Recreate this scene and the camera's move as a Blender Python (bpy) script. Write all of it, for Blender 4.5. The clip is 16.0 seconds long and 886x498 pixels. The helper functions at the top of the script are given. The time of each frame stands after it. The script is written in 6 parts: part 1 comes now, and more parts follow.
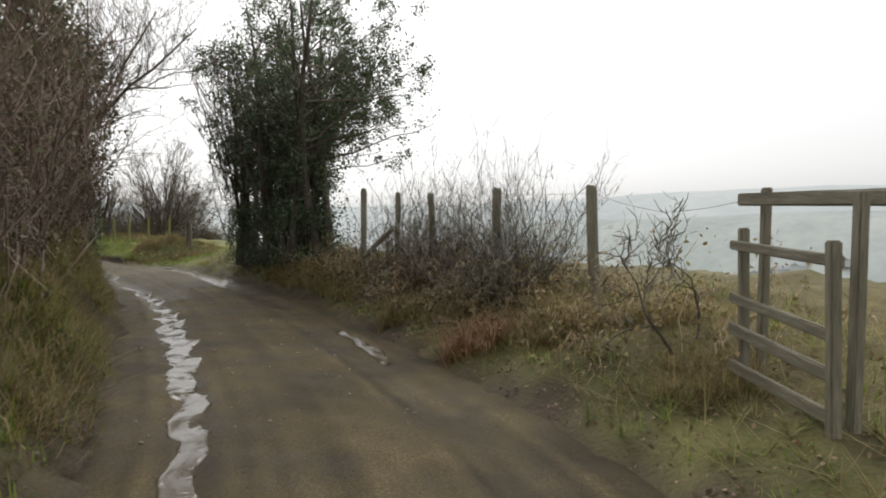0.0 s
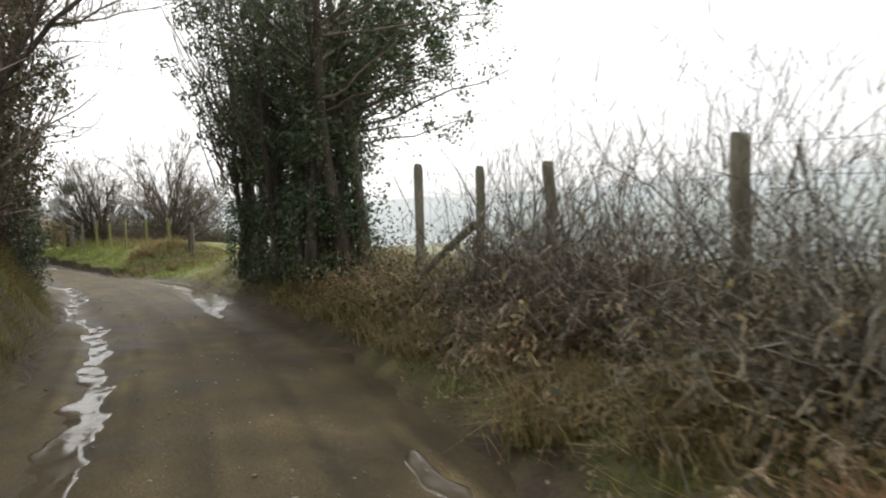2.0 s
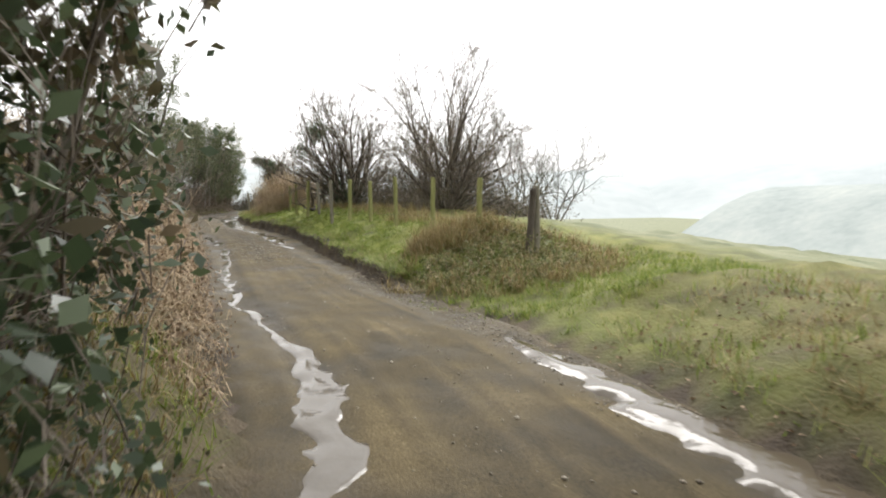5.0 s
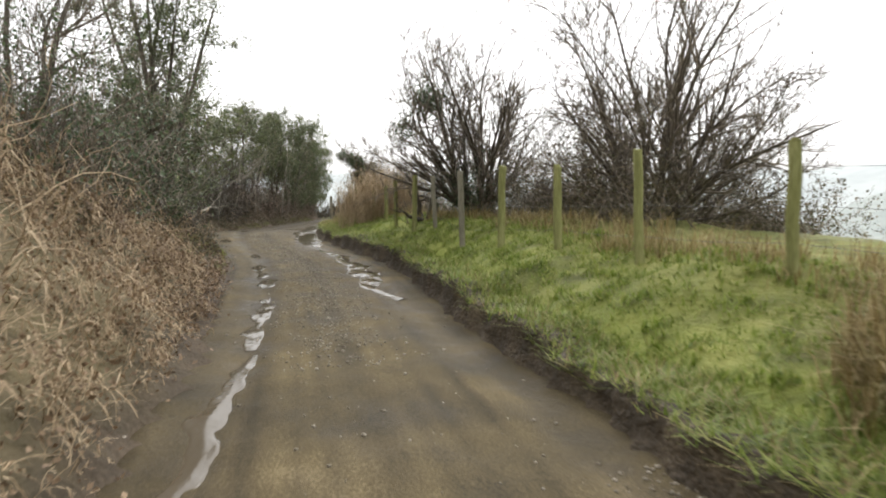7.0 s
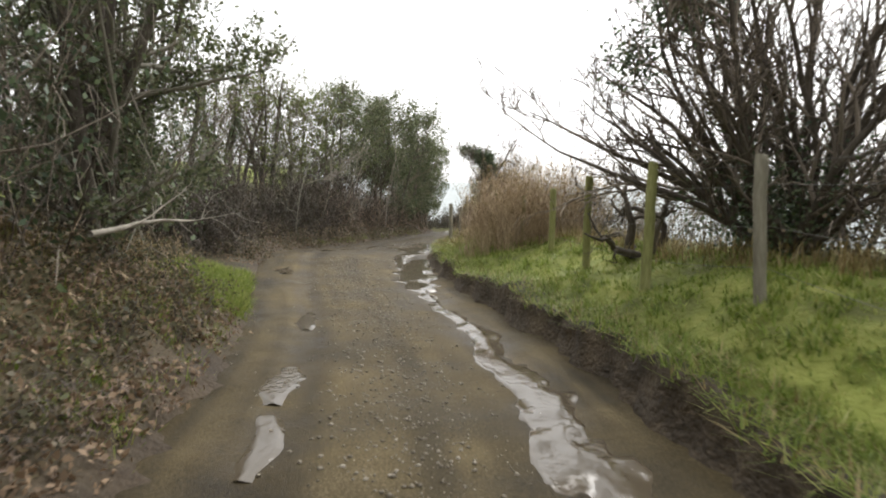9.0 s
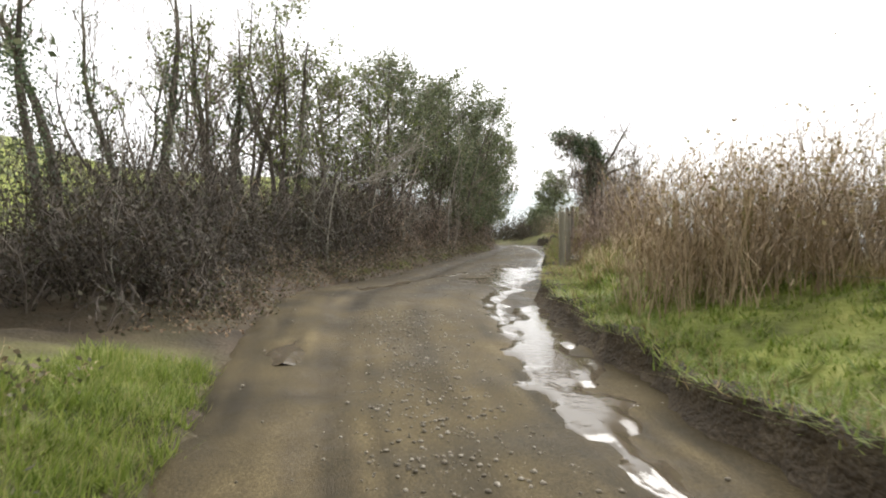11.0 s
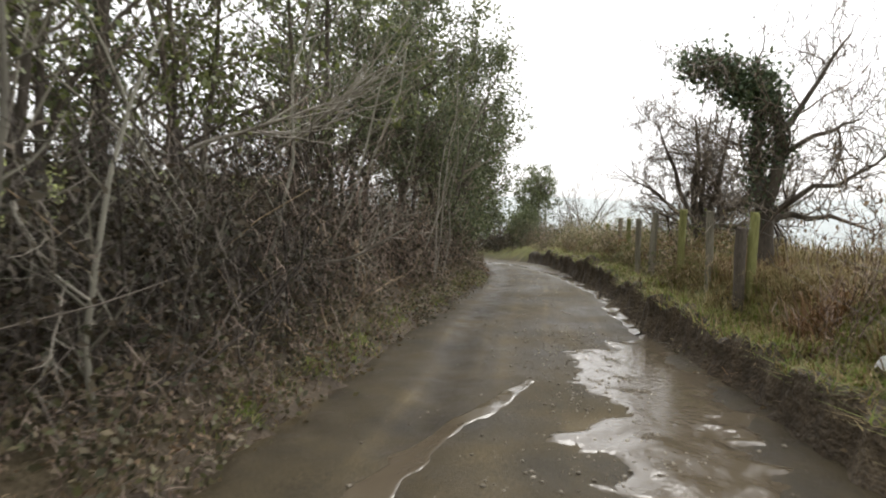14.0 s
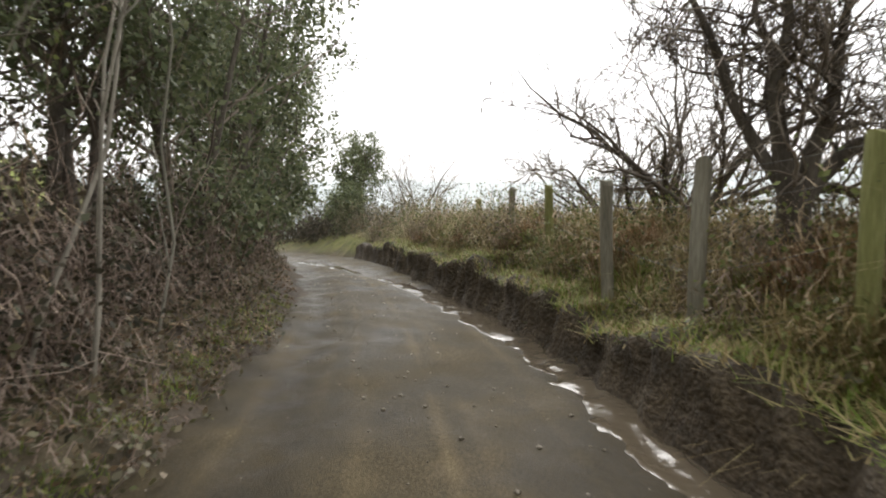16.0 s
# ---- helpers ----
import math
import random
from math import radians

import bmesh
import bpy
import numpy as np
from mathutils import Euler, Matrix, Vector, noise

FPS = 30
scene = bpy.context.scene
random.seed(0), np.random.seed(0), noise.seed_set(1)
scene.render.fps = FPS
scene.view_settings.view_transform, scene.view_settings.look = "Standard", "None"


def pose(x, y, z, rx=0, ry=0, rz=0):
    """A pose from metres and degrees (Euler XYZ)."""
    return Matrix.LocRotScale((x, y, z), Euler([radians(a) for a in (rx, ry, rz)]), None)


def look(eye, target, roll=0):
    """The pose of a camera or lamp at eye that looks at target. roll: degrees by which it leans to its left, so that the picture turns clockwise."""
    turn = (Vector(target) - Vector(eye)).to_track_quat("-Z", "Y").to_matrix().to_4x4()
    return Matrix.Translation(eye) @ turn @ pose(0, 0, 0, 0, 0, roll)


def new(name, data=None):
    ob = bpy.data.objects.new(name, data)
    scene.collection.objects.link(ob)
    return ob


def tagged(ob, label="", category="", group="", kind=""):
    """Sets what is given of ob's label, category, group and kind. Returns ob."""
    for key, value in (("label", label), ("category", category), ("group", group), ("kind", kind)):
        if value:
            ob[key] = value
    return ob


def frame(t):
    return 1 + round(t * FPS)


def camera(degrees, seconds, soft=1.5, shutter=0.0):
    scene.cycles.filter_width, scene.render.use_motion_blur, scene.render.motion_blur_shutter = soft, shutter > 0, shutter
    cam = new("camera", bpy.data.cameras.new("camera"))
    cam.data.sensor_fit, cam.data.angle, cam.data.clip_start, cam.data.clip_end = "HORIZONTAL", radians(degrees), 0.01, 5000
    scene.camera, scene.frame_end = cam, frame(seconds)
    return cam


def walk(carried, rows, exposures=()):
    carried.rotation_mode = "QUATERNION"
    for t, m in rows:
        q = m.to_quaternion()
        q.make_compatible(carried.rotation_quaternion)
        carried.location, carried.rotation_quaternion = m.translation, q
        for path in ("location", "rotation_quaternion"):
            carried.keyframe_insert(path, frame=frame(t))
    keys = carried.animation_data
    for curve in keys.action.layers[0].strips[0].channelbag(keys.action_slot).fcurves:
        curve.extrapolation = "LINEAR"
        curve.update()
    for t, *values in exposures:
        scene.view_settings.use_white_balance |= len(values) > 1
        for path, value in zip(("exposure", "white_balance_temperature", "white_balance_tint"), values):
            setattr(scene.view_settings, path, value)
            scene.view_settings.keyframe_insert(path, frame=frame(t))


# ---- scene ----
cam = camera(70.1, 16.0, soft=1.95, shutter=0.18)
PATH = [
    (0, (0.0, 0.0, 1.355), (-0.013, 1.999, 1.287), -0.1),
    (0.5, (-0.021, 0.856, 1.347), (0.014, 2.854, 1.271), -0.6),
    (1, (-0.148, 1.847, 1.354), (-0.089, 3.844, 1.264), -0.8),
    (1.5, (-0.388, 2.934, 1.412), (-0.342, 4.931, 1.311), -1.4),
    (2, (-1.016, 4.467, 1.42), (-1.102, 6.462, 1.326), -2.1),
    (2.5, (-1.881, 6.201, 1.439), (-2.177, 8.177, 1.353), -1.2),
    (3, (-2.849, 8.064, 1.49), (-3.356, 9.996, 1.389), -0.3),
    (3.5, (-3.84, 10.017, 1.526), (-4.483, 11.906, 1.389), -0.8),
    (5.8, (-10.039, 17.809, 1.455), (-10.818, 19.642, 1.268), 0.2),
    (6, (-10.488, 18.505, 1.438), (-11.293, 20.326, 1.253), 0.1),
    (6.2, (-10.947, 19.205, 1.419), (-11.785, 21.012, 1.235), 0.1),
    (6.4, (-11.435, 19.919, 1.4), (-12.31, 21.709, 1.223), -0.3),
    (6.5, (-11.684, 20.277, 1.392), (-12.578, 22.057, 1.214), -0.2),
    (7, (-13.011, 22.063, 1.366), (-13.99, 23.799, 1.201), -0.2),
    (7.4, (-14.079, 23.424, 1.356), (-15.119, 25.126, 1.2), -0.1),
    (7.5, (-14.35, 23.758, 1.353), (-15.404, 25.451, 1.197), 0.0),
    (8, (-15.723, 25.378, 1.341), (-16.846, 27.027, 1.193), 0.4),
    (8.5, (-17.078, 26.813, 1.34), (-18.273, 28.411, 1.209), 0.9),
    (9, (-18.322, 28.106, 1.349), (-19.582, 29.653, 1.212), 1.7),
    (9.5, (-19.557, 29.284, 1.352), (-20.856, 30.799, 1.219), 1.7),
    (10, (-20.756, 30.29, 1.337), (-22.079, 31.785, 1.228), 1.5),
    (12.5, (-26.024, 34.626, 1.373), (-27.439, 36.034, 1.249), -0.6),
    (13, (-27.172, 35.616, 1.387), (-28.56, 37.053, 1.28), -0.2),
    (13.5, (-28.323, 36.741, 1.387), (-29.662, 38.223, 1.281), 0.2),
    (14, (-29.447, 37.984, 1.412), (-30.684, 39.552, 1.314), 1.1),
    (14.5, (-30.543, 39.413, 1.405), (-31.632, 41.086, 1.277), 0.9),
    (15, (-31.508, 40.891, 1.396), (-32.459, 42.646, 1.269), 0.5),
    (15.5, (-32.37, 42.425, 1.368), (-33.186, 44.244, 1.214), -0.2),
    (16, (-33.154, 43.934, 1.313), (-33.906, 45.781, 1.163), -0.9),
]
walk(cam, [(t, look(eye, target, roll)) for t, eye, target, roll in PATH],
     exposures=[(0, 0.36), (0.5, 0.44), (1.5, 0.6), (2.5, 0.82), (3.0, 0.75), (3.5, 0.52), (6.0, 1.42), (6.5, 1.2), (7.0, 1.02), (7.5, 0.95), (8.0, 1.01), (9.0, 1.06), (10.0, 1.38), (12.5, 0.98), (13.5, 0.9), (14.0, 1.0), (16, 1.12)])
# ---- daylight: thick overcast ----
world = bpy.data.worlds.new("overcast_sky")
scene.world = world
world.use_nodes = True
wn, wl = world.node_tree.nodes, world.node_tree.links
wn.clear()
sky = wn.new("ShaderNodeTexSky")
sky.sky_type = "NISHITA"
sky.sun_disc = False
sky.sun_elevation, sky.sun_rotation = radians(50), radians(-20)
sky.air_density, sky.dust_density = 1.2, 6.0
grey = wn.new("ShaderNodeHueSaturation")
grey.inputs["Saturation"].default_value = 0.12
even = wn.new("ShaderNodeGamma")
even.inputs["Gamma"].default_value = 0.35
bg = wn.new("ShaderNodeBackground")
grey.inputs["Value"].default_value = 3.2
bg.inputs["Strength"].default_value = 0.15
wout = wn.new("ShaderNodeOutputWorld")
wl.new(sky.outputs[0], even.inputs["Color"])
wl.new(even.outputs[0], grey.inputs["Color"])
wl.new(grey.outputs[0], bg.inputs["Color"])
wl.new(bg.outputs[0], wout.inputs["Surface"])
sun_data = bpy.data.lights.new("sun", "SUN")
sun_data.energy, sun_data.angle, sun_data.color = 0.7, radians(25), (1.0, 0.97, 0.93)
sun = new("sun", sun_data)
sun.matrix_world = look((0, 0, 30), (4, -14, 18))

# ---- materials ----


def shader(name, stops, scale=3.0, rough=0.8, fine=40.0, fine_mix=0.35, bump=0.3, bump_scale=30.0, dist=0.01,
           island=0.0, spec=0.3, rough_var=0.0, stretch=(1, 1, 1), detail=6.0):
    """A two-scale procedural surface: a broad noise picks the colour, a fine one breaks it up, and a bump gives relief."""
    m = bpy.data.materials.new(name)
    m.use_nodes = True
    n, l = m.node_tree.nodes, m.node_tree.links
    b = n["Principled BSDF"]
    tc = n.new("ShaderNodeTexCoord")
    mp = n.new("ShaderNodeMapping")
    mp.inputs["Scale"].default_value = stretch
    l.new(tc.outputs["Object"], mp.inputs["Vector"])
    big, small = n.new("ShaderNodeTexNoise"), n.new("ShaderNodeTexNoise")
    big.inputs["Scale"].default_value, big.inputs["Detail"].default_value = scale, detail
    small.inputs["Scale"].default_value, small.inputs["Detail"].default_value = fine, 4.0
    l.new(mp.outputs[0], big.inputs["Vector"])
    l.new(mp.outputs[0], small.inputs["Vector"])
    mix = n.new("ShaderNodeMix")
    mix.inputs[0].default_value = fine_mix
    l.new(big.outputs["Fac"], mix.inputs[2])
    l.new(small.outputs["Fac"], mix.inputs[3])
    fac = mix.outputs[0]
    if island:
        geo = n.new("ShaderNodeNewGeometry")
        mix2 = n.new("ShaderNodeMix")
        mix2.inputs[0].default_value = island
        l.new(fac, mix2.inputs[2])
        l.new(geo.outputs["Random Per Island"], mix2.inputs[3])
        fac = mix2.outputs[0]
    ramp = n.new("ShaderNodeValToRGB")
    els = ramp.color_ramp.elements
    lo, hi = (0.15, 0.85) if island > 0.4 else (0.32, 0.68)
    for k, c in enumerate(stops):
        p = lo + (hi - lo) * k / max(1, len(stops) - 1)
        e = els[k] if k < 2 else els.new(p)
        e.position, e.color = p, (*c, 1)
    l.new(fac, ramp.inputs[0])
    l.new(ramp.outputs[0], b.inputs["Base Color"])
    b.inputs["Roughness"].default_value = rough
    b.inputs["Specular IOR Level"].default_value = spec
    if rough_var:
        mr = n.new("ShaderNodeMapRange")
        mr.inputs[1].default_value, mr.inputs[2].default_value = 0.35, 0.65
        mr.inputs[3].default_value, mr.inputs[4].default_value = rough - rough_var, rough + rough_var
        l.new(big.outputs["Fac"], mr.inputs[0])
        l.new(mr.outputs[0], b.inputs["Roughness"])
    if bump:
        bn = n.new("ShaderNodeTexNoise")
        bn.inputs["Scale"].default_value, bn.inputs["Detail"].default_value = bump_scale, 5.0
        l.new(mp.outputs[0], bn.inputs["Vector"])
        bp = n.new("ShaderNodeBump")
        bp.inputs["Strength"].default_value, bp.inputs["Distance"].default_value = bump, dist
        l.new(bn.outputs["Fac"], bp.inputs["Height"])
        l.new(bp.outputs[0], b.inputs["Normal"])
    return m


def foliage(name, stops, rough=0.45, through_light=0.25, spec=0.35):
    """Leaf or blade: a colour for each piece, some light through it."""
    m = shader(name, stops, scale=0.9, rough=rough, fine=8.0, fine_mix=0.3, bump=0.0, island=0.65, spec=spec)
    n, l = m.node_tree.nodes, m.node_tree.links
    b, out = n["Principled BSDF"], n["Material Output"]
    tr = n.new("ShaderNodeBsdfTranslucent")
    ms = n.new("ShaderNodeMixShader")
    ms.inputs[0].default_value = through_light
    l.new(b.inputs["Base Color"].links[0].from_socket, tr.inputs["Color"])
    l.new(b.outputs[0], ms.inputs[1])
    l.new(tr.outputs[0], ms.inputs[2])
    l.new(ms.outputs[0], out.inputs["Surface"])
    return m


M_ROAD = shader("wet_muddy_tarmac", [(0.034, 0.027, 0.015), (0.080, 0.064, 0.035), (0.135, 0.108, 0.060), (0.24, 0.195, 0.12)], scale=1.3,
                rough=0.74, fine=70, fine_mix=0.5, bump=0.7, bump_scale=130, dist=0.012, rough_var=0.12, spec=0.12)


def wet_tracks(m):
    """Wheel tracks and the low edges lie wet: darker and smoother than the gritty crown (an attribute of the road)."""
    n, l = m.node_tree.nodes, m.node_tree.links
    b = n["Principled BSDF"]
    at = n.new("ShaderNodeAttribute")
    at.attribute_name = "wet"
    tc = n["Texture Coordinate"]
    nz = n.new("ShaderNodeTexNoise")
    nz.inputs["Scale"].default_value, nz.inputs["Detail"].default_value = 3.5, 7.0
    l.new(tc.outputs["Object"], nz.inputs["Vector"])
    mr = n.new("ShaderNodeMapRange")
    mr.inputs[1].default_value, mr.inputs[2].default_value, mr.inputs[3].default_value, mr.inputs[4].default_value = 0.35, 0.6, 0.35, 1.0
    l.new(nz.outputs["Fac"], mr.inputs[0])
    mul = n.new("ShaderNodeMath")
    mul.operation = "MULTIPLY"
    l.new(at.outputs["Fac"], mul.inputs[0])
    l.new(mr.outputs[0], mul.inputs[1])
    dark = n.new("ShaderNodeMix")
    dark.data_type, dark.blend_type = "RGBA", "MULTIPLY"
    dark.inputs[7].default_value = (0.62, 0.60, 0.60, 1)
    l.new(mul.outputs[0], dark.inputs[0])
    l.new(b.inputs["Base Color"].links[0].from_socket, dark.inputs[6])
    l.new(dark.outputs[2], b.inputs["Base Color"])
    tk = n.new("ShaderNodeAttribute")
    tk.attribute_name = "tracks"
    rt = n.new("ShaderNodeValToRGB")
    rt.color_ramp.elements[0].position, rt.color_ramp.elements[0].color = 0.15, (0.58, 0.57, 0.56, 1)
    rt.color_ramp.elements[1].position, rt.color_ramp.elements[1].color = 0.85, (1.18, 1.14, 1.06, 1)
    l.new(tk.outputs["Fac"], rt.inputs[0])
    smear = n.new("ShaderNodeMix")
    smear.data_type, smear.blend_type = "RGBA", "MULTIPLY"
    smear.inputs[0].default_value = 1.0
    l.new(b.inputs["Base Color"].links[0].from_socket, smear.inputs[6])
    l.new(rt.outputs[0], smear.inputs[7])
    l.new(smear.outputs[2], b.inputs["Base Color"])
    rg = n.new("ShaderNodeMix")
    rg.inputs[3].default_value = 0.42
    l.new(mul.outputs[0], rg.inputs[0])
    l.new(b.inputs["Roughness"].links[0].from_socket, rg.inputs[2])
    l.new(rg.outputs[0], b.inputs["Roughness"])


wet_tracks(M_ROAD)
M_BARK = shader("grey_brown_bark", [(0.045, 0.037, 0.029), (0.10, 0.084, 0.066), (0.19, 0.165, 0.13)], scale=5, rough=0.9, fine=60, bump=0.8, bump_scale=35,
                dist=0.012, stretch=(1, 1, 0.25))
M_PALEBARK = shader("smooth_pale_bark", [(0.16, 0.14, 0.11), (0.29, 0.26, 0.21), (0.42, 0.39, 0.32)], scale=7, rough=0.8, fine=60, bump=0.4, bump_scale=40, dist=0.004, stretch=(1, 1, 0.3))
M_TWIG = shader("dark_winter_twigs", [(0.07, 0.056, 0.044), (0.165, 0.135, 0.105), (0.33, 0.28, 0.22)], scale=2, rough=0.85, bump=0, island=0.5)
M_RED_TWIG = shader("red_brown_twigs", [(0.09, 0.062, 0.048), (0.22, 0.16, 0.122), (0.41, 0.33, 0.265)], scale=1.2, rough=0.85, bump=0, island=0.5)
M_PALE_TWIG = shader("bleached_dead_stems", [(0.17, 0.122, 0.073), (0.36, 0.265, 0.16), (0.58, 0.46, 0.31)], scale=1.5, rough=0.85, bump=0, island=0.6)
# winter twigs again, darkened: hedge-interior shade is mixed into the colour
M_DARK_SHADED_TWIG = shader("dark_shaded_hedge_twigs", [(0.034, 0.028, 0.023), (0.082, 0.067, 0.054), (0.20, 0.17, 0.14)], scale=2, rough=0.9, bump=0, island=0.55)
M_GREY_TWIG = shader("grey_lichened_twigs", [(0.08, 0.072, 0.055), (0.18, 0.165, 0.125), (0.33, 0.31, 0.25)], scale=2, rough=0.85, bump=0, island=0.6)
M_IVY = foliage("dark_ivy_leaves", [(0.036, 0.056, 0.028), (0.082, 0.118, 0.056), (0.165, 0.21, 0.105)], rough=0.4, through_light=0.22, spec=0.5)
M_EVERGREEN = foliage("evergreen_leaves", [(0.064, 0.078, 0.040), (0.135, 0.158, 0.076), (0.23, 0.245, 0.13)], through_light=0.35)
M_OLIVE = foliage("yellow_green_leaves", [(0.072, 0.088, 0.027), (0.15, 0.174, 0.054), (0.24, 0.26, 0.095)], through_light=0.3)
M_BRAMBLE = foliage("bramble_and_dead_leaves", [(0.055, 0.060, 0.030), (0.12, 0.105, 0.060), (0.22, 0.165, 0.105), (0.12, 0.135, 0.055)], rough=0.6)
# dull leaf colour, darkened further to carry the shade inside the hedge
M_SHADED_HEDGELEAF = foliage("dull_brown_shaded_hedge_leaves", [(0.030, 0.030, 0.018), (0.062, 0.054, 0.034), (0.10, 0.076, 0.05), (0.055, 0.066, 0.03)], rough=0.7, through_light=0.15)
M_DEADLEAF = foliage("fallen_brown_leaves", [(0.11, 0.073, 0.042), (0.23, 0.155, 0.094), (0.38, 0.27, 0.17)], rough=0.7, through_light=0.1)
M_GRASS = foliage("green_winter_grass", [(0.088, 0.128, 0.022), (0.172, 0.235, 0.036), (0.27, 0.325, 0.072), (0.40, 0.38, 0.15)], rough=0.55, through_light=0.45)
M_STRAW = foliage("dry_straw_grass", [(0.15, 0.105, 0.04), (0.27, 0.20, 0.085), (0.42, 0.33, 0.17), (0.13, 0.14, 0.035)], rough=0.7, through_light=0.3)
M_DEADSTRAW = foliage("rust_brown_dead_grass", [(0.16, 0.085, 0.035), (0.29, 0.17, 0.08), (0.42, 0.28, 0.15)], rough=0.7, through_light=0.25)
M_POST = shader("weathered_grey_post", [(0.10, 0.09, 0.066), (0.21, 0.192, 0.142), (0.35, 0.325, 0.25)], scale=6, rough=0.85, fine=80, bump=0.7, bump_scale=40,
                dist=0.006, stretch=(1, 1, 0.12))
M_POST_GREEN = shader("algae_green_post", [(0.11, 0.112, 0.040), (0.23, 0.23, 0.085), (0.38, 0.37, 0.18)], scale=6, rough=0.85, fine=80, bump=0.7, bump_scale=40,
                      dist=0.006, stretch=(1, 1, 0.12))
M_WIRE = shader("galvanised_wire", [(0.10, 0.095, 0.085), (0.2, 0.2, 0.19)], rough=0.5, bump=0)
M_WIRE.node_tree.nodes["Principled BSDF"].inputs["Metallic"].default_value = 0.8
M_STONE = shader("pale_grit_stones", [(0.11, 0.094, 0.07), (0.26, 0.225, 0.17), (0.50, 0.45, 0.37)], scale=9, rough=0.7, fine=90, bump=0.5, bump_scale=60, island=0.5)
M_EARTH = shader("dark_wet_earth", [(0.028, 0.021, 0.013), (0.07, 0.052, 0.033), (0.15, 0.115, 0.072)], scale=4, rough=0.7, fine=50, fine_mix=0.5, bump=1.0, bump_scale=22, dist=0.05)
M_PLASTIC = shader("dirty_white_plastic", [(0.5, 0.5, 0.48), (0.72, 0.72, 0.70)], scale=8, rough=0.4, bump=0)
# pale hill colours with the valley's distance haze painted in
M_HILL = shader("haze_toned_far_hill", [(0.44, 0.475, 0.475), (0.50, 0.53, 0.525), (0.56, 0.585, 0.57)], scale=0.006, rough=1.0, fine=0.03, fine_mix=0.4, bump=0, spec=0.0)
M_HILL_NEAR = shader("mist_toned_valley_side", [(0.33, 0.365, 0.35), (0.40, 0.43, 0.41), (0.47, 0.49, 0.455)], scale=0.02, rough=1.0, fine=0.12, fine_mix=0.4, bump=0, spec=0.0)
# far house colours, lightened and greyed to hold the haze
M_FARWALL = shader("haze_toned_white_render", [(0.46, 0.48, 0.48), (0.56, 0.57, 0.56)], scale=0.5, rough=0.9, bump=0)
M_FARROOF = shader("haze_toned_slate", [(0.33, 0.36, 0.37), (0.4, 0.42, 0.43)], scale=0.5, rough=0.9, bump=0)
# twig colour for the field trees, greyed: mist is put into it
M_FARTREE = foliage("mist_toned_far_branches", [(0.10, 0.10, 0.085), (0.16, 0.155, 0.13), (0.22, 0.215, 0.18)], rough=1.0, through_light=0.2, spec=0.0)

M_WATER = bpy.data.materials.new("muddy_puddle_water")
M_WATER.use_nodes = True
_n, _l = M_WATER.node_tree.nodes, M_WATER.node_tree.links
_b = _n["Principled BSDF"]
_b.inputs["Base Color"].default_value = (0.10, 0.08, 0.055, 1)
_b.inputs["Roughness"].default_value = 0.06
_b.inputs["IOR"].default_value = 1.33
_b.inputs["Specular IOR Level"].default_value = 0.5
_t = _n.new("ShaderNodeTexCoord")
_w = _n.new("ShaderNodeTexNoise")
_w.inputs["Scale"].default_value, _w.inputs["Detail"].default_value = 14.0, 3.0
_p = _n.new("ShaderNodeBump")
_p.inputs["Strength"].default_value, _p.inputs["Distance"].default_value = 0.35, 0.01
_l.new(_t.outputs["Object"], _w.inputs["Vector"])
_l.new(_w.outputs["Fac"], _p.inputs["Height"])
_l.new(_p.outputs[0], _b.inputs["Normal"])


def ripple(m, strength, scale, rough):
    """The same muddy water running over grit: a broken, rippled skin."""
    w = m.copy()
    w.name = "rippled_muddy_water"
    for q in w.node_tree.nodes:
        if q.type == "BUMP":
            q.inputs["Strength"].default_value, q.inputs["Distance"].default_value = strength, 0.025
        elif q.type == "TEX_NOISE":
            q.inputs["Scale"].default_value = scale
        elif q.type == "BSDF_PRINCIPLED":
            q.inputs["Roughness"].default_value = rough
    return w


M_RIPPLE = ripple(M_WATER, 0.22, 14.0, 0.1)


